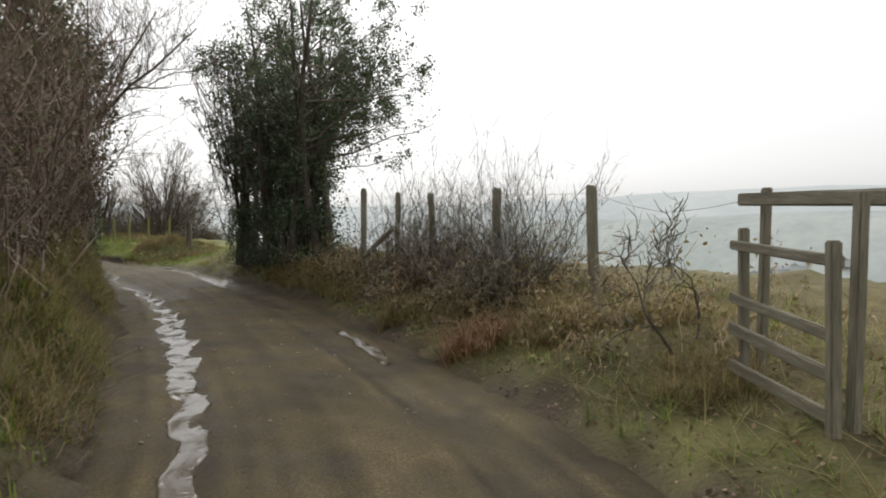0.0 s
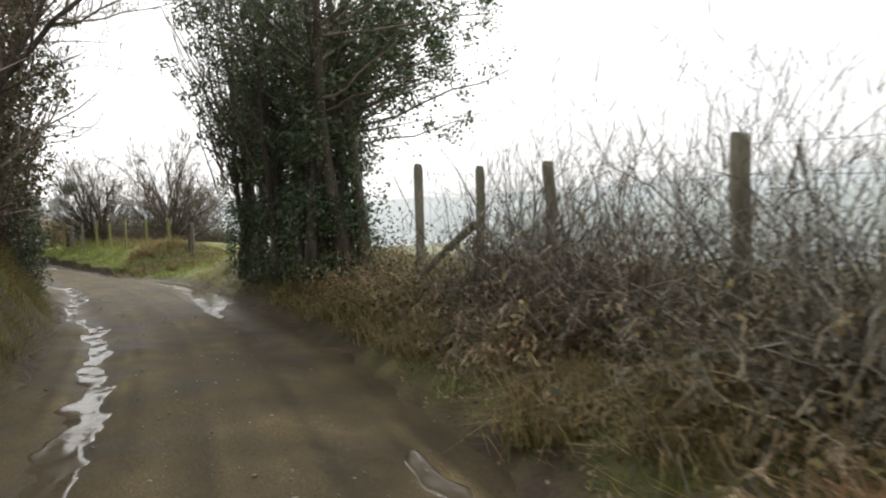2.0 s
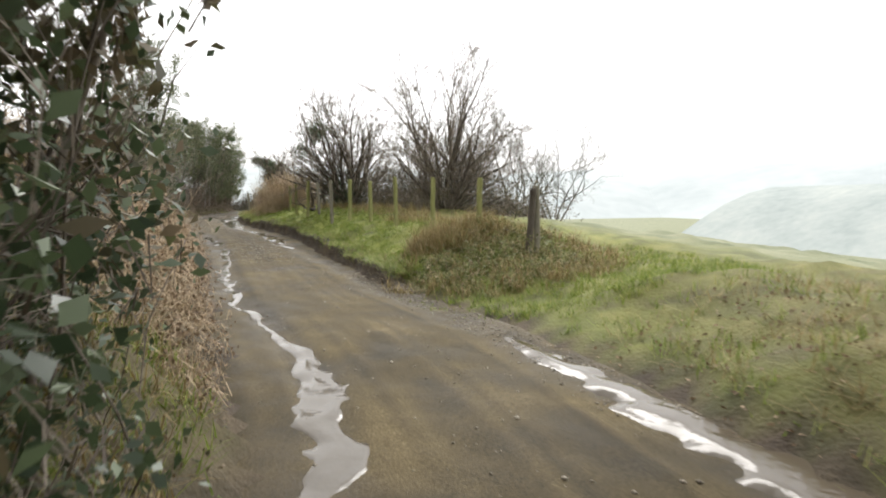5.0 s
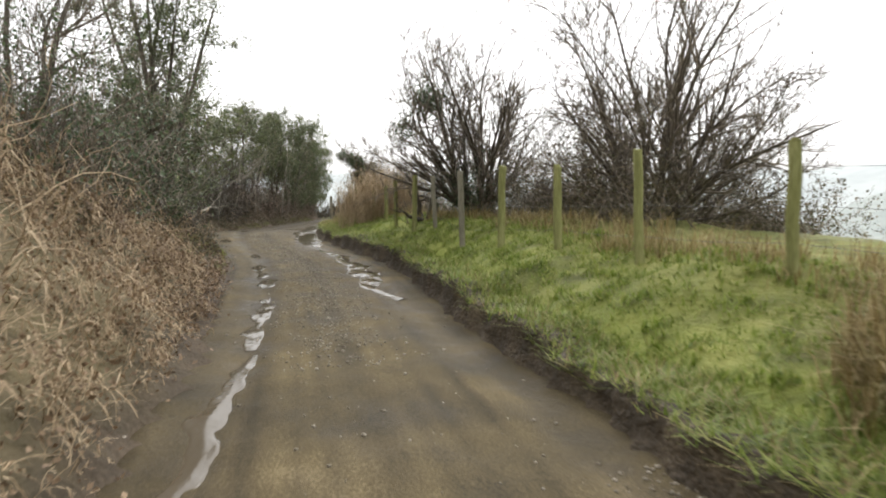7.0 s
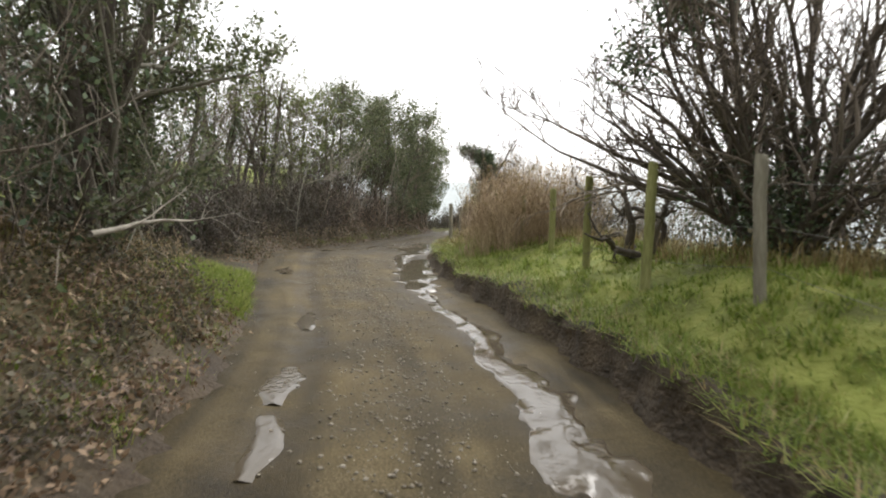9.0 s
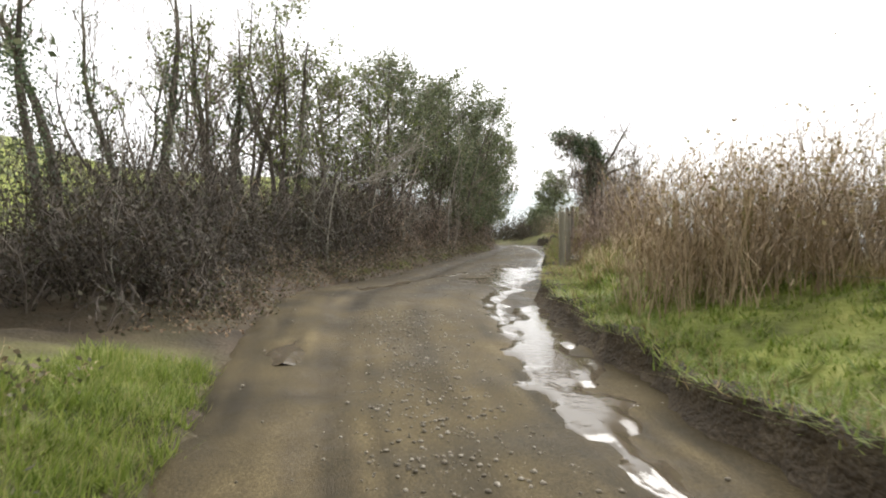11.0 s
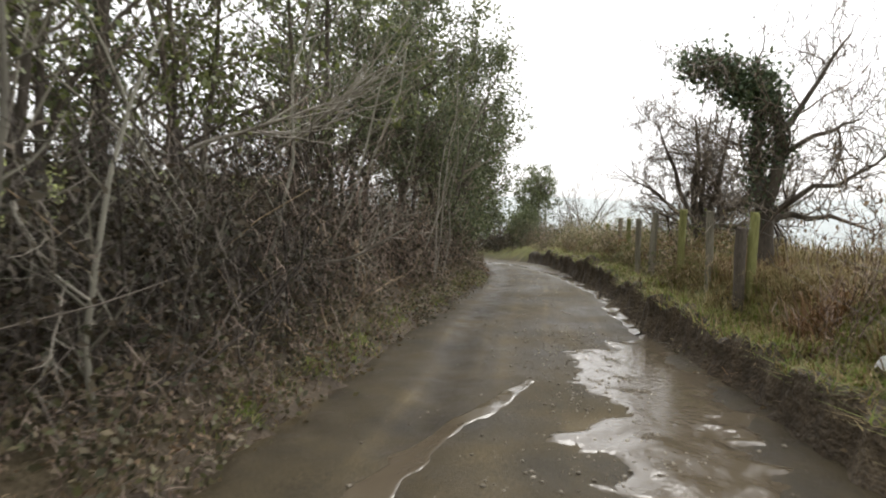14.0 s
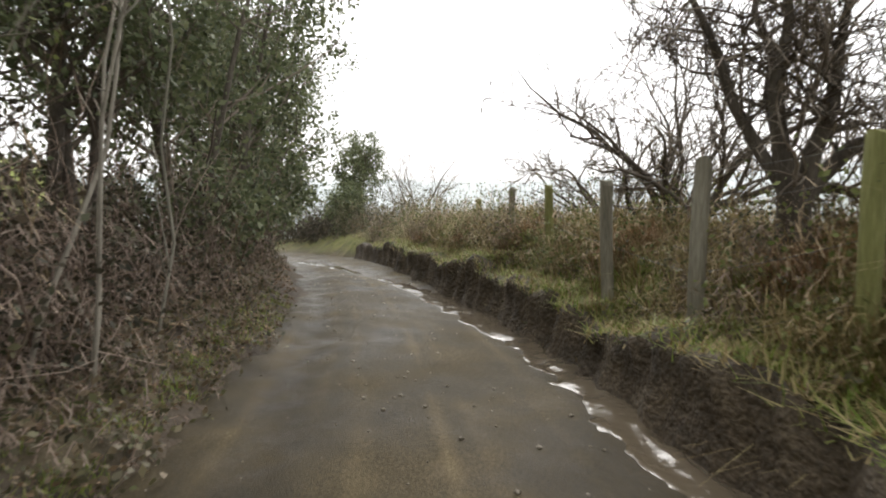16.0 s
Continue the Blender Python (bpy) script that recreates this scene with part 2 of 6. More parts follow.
def ground_material():
    """Bank and verge earth: grass mat, bare mud and leaf litter, blended by how the land lies (attributes of the mesh)."""
    m = shader("bank_earth", [(0.030, 0.022, 0.014), (0.065, 0.047, 0.030), (0.115, 0.085, 0.055)], scale=2.0, rough=0.85, fine=45, bump=0.9, bump_scale=25, dist=0.03)
    n, l = m.node_tree.nodes, m.node_tree.links
    b = n["Principled BSDF"]
    mud = b.inputs["Base Color"].links[0].from_socket
    tc = n["Texture Coordinate"]
    last = mud
    for attr, stops, sc in (("green", [(0.095, 0.118, 0.022), (0.20, 0.235, 0.042), (0.31, 0.325, 0.08)], 2.2),
                            ("straw", [(0.085, 0.065, 0.03), (0.17, 0.13, 0.062), (0.26, 0.20, 0.10)], 3.0),
                            ("field", [(0.16, 0.18, 0.10), (0.23, 0.24, 0.14), (0.31, 0.31, 0.20)], 0.5)):
        nz = n.new("ShaderNodeTexNoise")
        nz.inputs["Scale"].default_value, nz.inputs["Detail"].default_value = sc, 8.0
        l.new(tc.outputs["Object"], nz.inputs["Vector"])
        rp = n.new("ShaderNodeValToRGB")
        e = rp.color_ramp.elements
        for k, c in enumerate(stops):
            p = 0.33 + 0.17 * k
            q = e[k] if k < 2 else e.new(p)
            q.position, q.color = p, (*c, 1)
        l.new(nz.outputs["Fac"], rp.inputs[0])
        at = n.new("ShaderNodeAttribute")
        at.attribute_name = attr
        mx = n.new("ShaderNodeMix")
        mx.data_type = "RGBA"
        l.new(at.outputs["Fac"], mx.inputs[0])
        l.new(last, mx.inputs[6])
        l.new(rp.outputs[0], mx.inputs[7])
        last = mx.outputs[2]
    l.new(last, b.inputs["Base Color"])
    return m


M_GROUND = ground_material()

# ---- mesh tools ----


def mesh_from(name, verts, faces, smooth=False):
    """A mesh from an (N, 3) array and an (M, k) array of corners."""
    verts, faces = np.asarray(verts, np.float32), np.asarray(faces, np.int32)
    me = bpy.data.meshes.new(name)
    me.vertices.add(len(verts))
    me.vertices.foreach_set("co", verts.ravel())
    m, k = faces.shape
    me.loops.add(m * k)
    me.loops.foreach_set("vertex_index", faces.ravel())
    me.polygons.add(m)
    me.polygons.foreach_set("loop_start", np.arange(0, m * k, k, dtype=np.int32))
    me.update(calc_edges=True)
    if smooth:
        me.polygons.foreach_set("use_smooth", np.ones(m, bool))
    return me


def thing(name, verts, faces, mat, parent=None, label="", category="", group="", kind="", smooth=False):
    me = mesh_from(name, verts, faces, smooth)
    me.materials.append(mat)
    ob = new(name, me)
    if parent is not None:
        ob.parent = parent
    return tagged(ob, label, category, group, kind)


def part(name, bm, material, parent, label=""):
    """A bmesh as one mesh object under a thing or a part."""
    me = bpy.data.meshes.new(name)
    bm.to_mesh(me)
    bm.free()
    me.materials.append(material)
    ob = new(name, me)
    ob.parent = parent
    return tagged(ob, label)


def holder(name, label, category, group="", kind="", at=(0, 0, 0)):
    ob = new(name)
    ob.empty_display_size = 0.2
    ob.location = at
    return tagged(ob, label, category, group, kind)


def unit(v):
    return v / (np.linalg.norm(v, axis=-1, keepdims=True) + 1e-9)


class Pile:
    """Gathers quads for one mesh."""

    def __init__(self):
        self.v, self.f, self.count = [], [], 0

    def add(self, v, f):
        self.v.append(v.reshape(-1, 3))
        self.f.append(f + self.count)
        self.count += len(self.v[-1])

    def tubes(self, pts, rad, sides=3):
        """Tapered tubes along (M, n, 3) lines with (M, n) radii."""
        m, n, _ = pts.shape
        if not m:
            return
        tan = unit(np.gradient(pts, axis=1))
        main = unit(pts[:, -1] - pts[:, 0])
        ref = np.where(np.abs(main[:, 2:]) > 0.8, [[1.0, 0.1, 0]], [[0.1, 0, 1.0]])[:, None]
        u = unit(np.cross(tan, ref))
        w = np.cross(tan, u)
        a = np.arange(sides) * 2 * np.pi / sides
        ring = (u[:, :, None] * np.cos(a)[None, None, :, None] + w[:, :, None] * np.sin(a)[None, None, :, None]) * rad[:, :, None, None]
        v = pts[:, :, None] + ring
        i = np.arange(m)[:, None, None] * n * sides + np.arange(n - 1)[None, :, None] * sides
        k = np.arange(sides)[None, None]
        k2 = (k + 1) % sides
        f = np.stack([i + k, i + k2, i + sides + k2, i + sides + k], -1)
        if sides == 2:
            f = f[:, :, :1]
        self.add(v, f.reshape(-1, 4))

    def leaves(self, centre, size, rng, flat=0.0, ratio=0.6):
        """Small pointed leaves, one quad each, turned at random (flat: how far they lie level)."""
        m = len(centre)
        nrm = unit(rng.normal(size=(m, 3)) + np.array([0, 0, flat * 4]))
        a = unit(np.cross(nrm, rng.normal(size=(m, 3))))
        b = np.cross(nrm, a)
        s = (size * rng.uniform(0.6, 1.35, m))[:, None]
        bend = nrm * s * 0.18
        v = np.stack([centre - a * s, centre + b * s * ratio + bend, centre + a * s, centre - b * s * ratio + bend], 1)
        self.add(v, np.arange(m * 4).reshape(-1, 4))

    def blades(self, base, height, rng, lean=0.5, width=0.006, heading=None, bent=True):
        """Grass blades: a strip each, of two quads where bent."""
        m = len(base)
        az = rng.uniform(0, 2 * np.pi, m) if heading is None else heading
        out = np.stack([np.cos(az), np.sin(az), 0 * az], 1)
        side = np.stack([-np.sin(az), np.cos(az), 0 * az], 1) * (width * rng.uniform(0.6, 1.4, m))[:, None]
        h = height[:, None]
        k = (lean * rng.uniform(0.2, 1.5, m))[:, None]
        tip = base + np.array([0, 0, 1.0]) * h * np.clip(1.0 - 0.3 * k, 0.3, 1) + out * h * k
        if not bent:
            v = np.stack([base - side, base + side, tip + side * 0.15, tip - side * 0.15], 1)
            self.add(v, np.arange(m * 4).reshape(-1, 4))
            return
        mid = base + np.array([0, 0, 1.0]) * h * 0.6 + out * h * k * 0.35
        v = np.stack([base - side, base + side, mid + side * 0.8, mid - side * 0.8, tip + side * 0.12, tip - side * 0.12], 1)
        i = np.arange(m)[:, None] * 6
        f = np.concatenate([i + np.array([[0, 1, 2, 3]]), i + np.array([[3, 2, 4, 5]])])
        self.add(v, f)

    def object(self, name, mat, parent=None, **tags):
        v = np.concatenate(self.v)
        f = np.concatenate(self.f)
        return thing(name, v, f, mat, parent, **tags)


def grow(start, way, length, n, rng, wiggle=0.25, rise=0.0):
    """Wandering lines from start along way: (M, n, 3). rise: how far they turn up (or, below zero, droop) on the way."""
    m = len(start)
    pts = np.empty((m, n, 3))
    pts[:, 0] = start
    d = unit(way)
    step = (length / (n - 1))[:, None]
    for k in range(1, n):
        d = unit(d + rng.normal(size=(m, 3)) * wiggle / np.sqrt(n) + np.array([0, 0, rise / n]))
        pts[:, k] = pts[:, k - 1] + d * step
    return pts


def sprout(pts, rad, per, rng, low=0.3, high=1.0, angle=0.8):
    """Starting points, directions, radii and places along the parent for `per` side shoots on each line."""
    m, n, _ = pts.shape
    u = rng.uniform(low, high, (m, per)) * (n - 1)
    i = np.clip(u.astype(int), 0, n - 2)
    fr = (u - i)[..., None]
    row = np.arange(m)[:, None]
    a, b = pts[row, i], pts[row, i + 1]
    r = rad[row, i] * (1 - fr[..., 0]) + rad[row, i + 1] * fr[..., 0]
    tan = unit(b - a)
    off = rng.normal(size=tan.shape)
    off = unit(off - (off * tan).sum(-1, keepdims=True) * tan)
    way = tan * np.cos(angle) + off * np.sin(angle)
    return (a + (b - a) * fr).reshape(-1, 3), way.reshape(-1, 3), r.ravel(), (u / (n - 1)).ravel()


def taper(r0, n, tip=0.15):
    return r0[:, None] * np.linspace(1, tip, n)[None]


def wave(x, y, seed, size):
    """A smooth uneven field of about -1 to 1 with bumps of that size."""
    r = np.random.default_rng(seed)
    out = 0 * x
    for k in range(7):
        a = r.uniform(0, 2 * np.pi)
        q = 2 * np.pi / (size * r.uniform(0.6, 1.7))
        out = out + np.sin((x * np.cos(a) + y * np.sin(a)) * q + r.uniform(0, 6.28))
    return out / 3.2


# ---- the lane: both edges, and the lie of the land ----
EDGES = [((-1.3, -14), (1.9, -14)), ((-1.3, -4), (1.8, -4)), ((-1.35, 0), (1.7, 0)), ((-1.7, 2.6), (1.2, 3.0)), ((-2.6, 5.0), (0.3, 5.2)),
         ((-4.0, 7.7), (-1.0, 8.0)), ((-5.4, 10.5), (-2.2, 10.7)), ((-6.9, 13.2), (-3.8, 13.6)), ((-8.6, 15.8), (-5.7, 16.4)),
         ((-10.6, 18.6), (-7.6, 19.3)), ((-12.6, 20.6), (-9.6, 21.7)), ((-14.4, 22.4), (-11.8, 23.4)), ((-16.6, 24.9), (-13.75, 25.5)),
         ((-18.6, 27.1), (-15.95, 27.75)), ((-20.8, 29.4), (-17.75, 29.75)), ((-23.0, 31.4), (-19.85, 32.05)), ((-24.6, 32.6), (-21.75, 33.85)),
         ((-26.9, 34.2), (-23.9, 35.55)), ((-29.3, 35.8), (-26.3, 37.9)), ((-31.3, 37.6), (-28.0, 39.7)), ((-32.4, 39.7), (-29.2, 41.5)),
         ((-33.6, 42.1), (-30.5, 43.55)), ((-34.8, 44.2), (-31.92, 45.44)), ((-36.1, 46.9), (-33.3, 47.8)), ((-37.4, 49.6), (-34.9, 50.3)),
         ((-39.0, 52.3), (-36.9, 53.08)), ((-41.0, 55.0), (-38.95, 55.8)), ((-44.6, 59.4), (-42.7, 60.9)), ((-49.4, 64.2), (-47.9, 66.0)), ((-56.0, 69.3), (-54.8, 71.3)), ((-70.0, 77.0), (-69.0, 79.0))]


def smooth_line(points, step=0.25):
    """A rounded line through points, at even steps."""
    p = np.array(points, float)
    t = np.arange(len(p))
    tt = np.linspace(0, len(p) - 1, len(p) * 16)
    q = np.stack([np.interp(tt, t, p[:, k]) for k in range(p.shape[1])], 1)
    ker = np.hanning(27)[1:-1]
    ker /= ker.sum()
    pad = np.concatenate([np.repeat(q[:1], 12, 0), q, np.repeat(q[-1:], 12, 0)])
    q = np.stack([np.convolve(pad[:, k], ker, "valid") for k in range(q.shape[1])], 1)
    s = np.r_[0, np.cumsum(np.linalg.norm(np.diff(q[:, :2], axis=0), axis=1))]
    ss = np.arange(0, s[-1], step)
    return np.stack([np.interp(ss, s, q[:, k]) for k in range(q.shape[1])], 1)


_e = np.array(EDGES, float)
LANE = smooth_line([(*(l + r) / 2, np.linalg.norm(r - l) / 2) for l, r in _e])
LANE_WAY = unit(np.gradient(LANE[:, :2], axis=0))
LANE_SIDE = np.stack([LANE_WAY[:, 1], -LANE_WAY[:, 0]], 1)


def to_lane(x, y):
    """Station, signed distance from the middle (right is positive) and half width, for arrays of places."""
    x, y = np.asarray(x, float).ravel(), np.asarray(y, float).ravel()
    at, off, half = np.empty(len(x)), np.empty(len(x)), np.empty(len(x))
    for c in range(0, len(x), 20000):
        p = np.stack([x[c:c + 20000], y[c:c + 20000]], 1)
        i = ((p[:, None] - LANE[None, :, :2]) ** 2).sum(-1).argmin(1)
        d = p - LANE[i, :2]
        along = np.clip((d * LANE_WAY[i]).sum(1) / 0.25, -0.6, 0.6)
        side = (d * LANE_SIDE[i]).sum(1)
        far = np.linalg.norm(d, axis=1) > 1.2 * np.abs(side) + 0.4
        off[c:c + 20000] = np.where(far, np.sign(side + 1e-9) * np.linalg.norm(d, axis=1), side)
        at[c:c + 20000] = i + along
        half[c:c + 20000] = LANE[i, 2]
    return at, off, half


def at_lane(station_y, off):
    """The place at a distance from the lane's middle, abreast of where the lane reaches that y."""
    i = np.interp(station_y, LANE[:, 1], np.arange(len(LANE)))
    p = np.stack([np.interp(i, np.arange(len(LANE)), LANE[:, k]) for k in range(2)], -1)
    s = np.stack([np.interp(i, np.arange(len(LANE)), LANE_SIDE[:, k]) for k in range(2)], -1)
    return p + s * np.asarray(off)[..., None]


def lane_half(station_y):
    return np.interp(station_y, LANE[:, 1], LANE[:, 2])


def road_level(cy, x, y):
    z = np.interp(cy, [-14, 50, 56, 65, 70, 78], [0, 0, -0.12, -0.72, -1.2, -2.2])
    return z + 0.16 * np.exp(-((x + 30.0) ** 2 + (y - 37.0) ** 2) / 9.0)


# heights of the banks beside the lane by station: just off the edge, 0.6, 2 and 5 m out
ST = [-14, 0, 6, 12, 17, 19.5, 22, 24, 29, 32, 33.5, 35.0, 36.6, 38.5, 42, 50, 60, 85]
R_STEP = [.06, .06, .10, .12, .10, .05, .03, .18, .28, .28, .28, .26, .22, .22, .30, .36, .36, .1]
R_06 = [.15, .18, .26, .36, .40, .25, .10, .36, .52, .52, .48, .42, .38, .44, .64, .74, .66, .3]
R_20 = [.45, .5, .62, .72, .72, .6, .36, .72, .92, .94, .90, .80, .70, .70, .92, 1.06, 1.0, .5]
R_50 = [.5, .55, .65, .6, .5, .5, .4, .55, .8, .8, .7, .6, .5, .5, .55, .55, .4, .3]
L_STEP = [.06, .06, .06, .1, .12, .1, .1, .1, .08, .08, .06, .04, .02, .04, .08, .08, .08, .1]
L_06 = [.3, .4, .75, 1.35, .85, .62, .55, .6, .5, .45, .4, .25, .06, .25, .35, .35, .35, .3]
L_20 = [.9, 1.0, 1.25, 1.75, 1.75, 1.75, 1.8, 1.9, 1.6, 1.25, .95, .6, .15, .6, .8, .8, .7, .6]
L_50 = [1.4, 1.4, 1.6, 2.0, 2.2, 2.5, 2.7, 2.7, 2.5, 2.1, 1.7, 1.1, .4, 1.0, 1.2, 1.2, 1.0, .9]


def land(x, y, full=False):
    """The height of the ground; with full also the lane coordinates."""
    x, y = np.asarray(x, float), np.asarray(y, float)
    shape = x.shape
    at, off, half = to_lane(x, y)
    xf, yf = x.ravel(), y.ravel()
    cy = np.interp(at, np.arange(len(LANE)), LANE[:, 1])
    base = road_level(cy, xf, yf)
    ragged = 0.05 * wave(xf, yf, 3, 0.5) + 0.07 * wave(xf, yf, 4, 1.6)
    e = np.abs(off) - half + ragged
    right = off > 0
    pick = lambda a, b: np.where(right, np.interp(cy, ST, a), np.interp(cy, ST, b))
    h0, h1, h2, h5 = pick(R_STEP, L_STEP), pick(R_06, L_06), pick(R_20, L_20), pick(R_50, L_50)
    t = lambda a, b: np.clip((e - a) / (b - a), 0, 1)
    g = np.where(right, np.interp(cy, [22, 23.5, 60, 62], [0, 0.26, 0.26, 0]), 0.0)
    z = -0.07 + (h0 + 0.07) * t(-0.02 + g, 0.10 + g) + (h1 - h0) * t(0.10 + g, 0.6 + 0.4 * g) + (h2 - h1) * t(0.6, 2.0) + (h5 - h2) * t(2.0, 5.0)
    lumps = 0.035 * wave(xf, yf, 5, 0.7) + 0.08 * wave(xf, yf, 6, 2.3)
    z = z + lumps * np.clip(e / 0.8, 0, 1)
    # the valley falls away on the right, the field climbs on the left
    fall = np.clip(e - 5.0, 0, None)
    z = z + np.where(right, -0.10 * fall - 0.0012 * np.clip(fall, 0, 120) ** 2 + 0.0, 0.05 * np.clip(fall, 0, 60) + 0.21 * np.clip(fall - 5.0, 0, 30) * np.clip((cy - 18) / 8, 0, 1))
    z = np.where(right, np.maximum(z, -45.0), z)
    z = base + z
    if full:
        return z.reshape(shape), e, right, cy
    return z.reshape(shape)


def land_at(p):
    """Places (x, y) put on the ground."""
    p = np.asarray(p, float)
    return np.concatenate([p, land(p[:, 0], p[:, 1])[:, None]], 1)


def off_lane(p, origin, clear=0.12):
    """Which of these places keep clear of the carriageway, up to a van's height."""
    q = p + origin
    at, off, half = to_lane(q[:, 0], q[:, 1])
    far = q[:, 1] > 50.5
    return (np.abs(off) - half > clear - np.where(far, 0.45 * np.clip(q[:, 2] - 0.6, 0, 3), 0.45 * np.clip(q[:, 2] - 1.9, 0, 3))) & (np.abs(off) > np.where(far, 0.2, 0.9))

# ---- ground: one sheet from the lane's banks to the horizon ----


def spaced(lo, hi, step, far_lo, far_hi):
    """Even steps from lo to hi, then ever wider ones out to the far ends."""
    out = [np.arange(lo, hi, step)]
    a, b, k = [], [], step
    x = lo
    while x > far_lo:
        k *= 1.16
        x -= k
        a.append(x)
    x, k = hi, step
    while x < far_hi:
        b.append(x)
        k *= 1.16
        x += k
    return np.r_[a[::-1], out[0], b]


def build_ground():
    gx, gy = spaced(-46, 5.5, 0.28, -900, 2200), spaced(-2.0, 61, 0.28, -900, 2200)
    X, Y = np.meshgrid(gx, gy)
    z, e, right, cy = land(X, Y, True)
    v = np.stack([X.ravel(), Y.ravel(), z.ravel()], 1)
    nx, ny = len(gx), len(gy)
    i = (np.arange(ny - 1)[:, None] * nx + np.arange(nx - 1)[None]).ravel()
    f = np.stack([i, i + 1, i + nx + 1, i + nx], 1)
    ob = thing("ground", v, f, M_GROUND, label="muddy grass banks and fields beside the lane", category="ground", kind="structure", smooth=True)
    x, y = X.ravel(), Y.ravel()
    n1 = wave(x, y, 11, 1.1) * 0.25 + wave(x, y, 12, 3.0) * 0.25
    t = lambda q, a, b: np.clip((q - a) / (b - a), 0, 1)
    # where grass grows: the right verge mostly, the tops of the left bank, the mound by the gateway
    g_r = t(e + n1 * 0.25, 0.06, 0.25) * np.interp(cy, [-5, 4, 10, 18, 21, 24, 36, 40, 44, 60], [.4, .4, .35, .45, .8, 1, 1, .75, .7, .6])
    g_l = t(e + n1 * 0.5, 0.15, 0.6) * np.interp(cy, [-5, 6, 14, 18, 20, 28, 31, 32.5, 35.5, 36.3, 38, 60], [.5, .5, .55, .5, .15, .12, .12, .25, .9, .1, .05, .05]) * np.where(cy > 30, 1 - 0.8 * t(e + n1, 0.9, 1.6), 1) + 0.8 * t(e + n1, 3.1, 3.7) * np.interp(cy, [20, 22, 25, 27], [0, 1, 1, 0])
    green = np.clip(np.where(right, g_r, g_l) * (0.8 + 0.5 * n1), 0, 1)
    s_r = t(e + n1, 0.5, 1.4) * np.interp(cy, [-5, 4, 10, 18, 22, 27, 30, 38, 44, 60], [.55, .6, .7, .5, .35, .3, .08, .2, .5, .6])
    s_l = t(e + n1 * 0.5, 0.2, 0.7) * np.interp(cy, [-5, 12, 18, 20, 26, 28, 36, 60], [.2, .35, .4, .7, .5, .04, .06, .12]) * (1 - 0.7 * t(e + n1, 2.7, 3.3))
    straw = np.clip(np.where(right, s_r, s_l) * (0.8 + 0.8 * n1), 0, 1)
    field = t(e, 5.0, 9.0) * right
    green = np.maximum(green, 0.95 * t(e, 4.2, 5.5) * ~right)
    for name, val in (("green", green), ("straw", straw), ("field", field)):
        ob.data.attributes.new(name, "FLOAT", "POINT").data.foreach_set("value", val.astype(np.float32))
    return ob


ground = build_ground()


def rut_depth(cy, off):
    """How far the wheel ruts and potholes sink below the crown, by station and distance from the middle."""
    left = np.interp(cy, [-14, 2, 6, 14, 17, 20, 24, 27, 30, 34, 40, 60], [-0.87, -0.87, -0.82, -0.98, -1.2, -0.9, -1.07, -0.92, -0.98, -0.9, -0.9, -0.8])
    right = np.interp(cy, [-14, 2, 10, 14, 18, 24, 30, 34, 36, 40, 44, 46, 48, 50, 53, 60], [0.7, 0.8, 0.9, 0.9, 1.2, 1.1, 0.75, 0.88, 1.15, 1.15, 1.0, 1.28, 1.26, 1.0, 0.56, -0.5])
    return 0.035 * np.exp(-((off - left) / 0.22) ** 2) + 0.04 * np.exp(-((off - right) / 0.26) ** 2)


def road_surface(cy, off, half, x, y):
    rough = 0.008 * wave(x, y, 21, 0.45) + 0.008 * wave(x, y, 22, 1.1)
    crown = 0.035 * (1 - (off / half) ** 2)
    return road_level(cy, x, y) + crown - rut_depth(cy, off) + rough


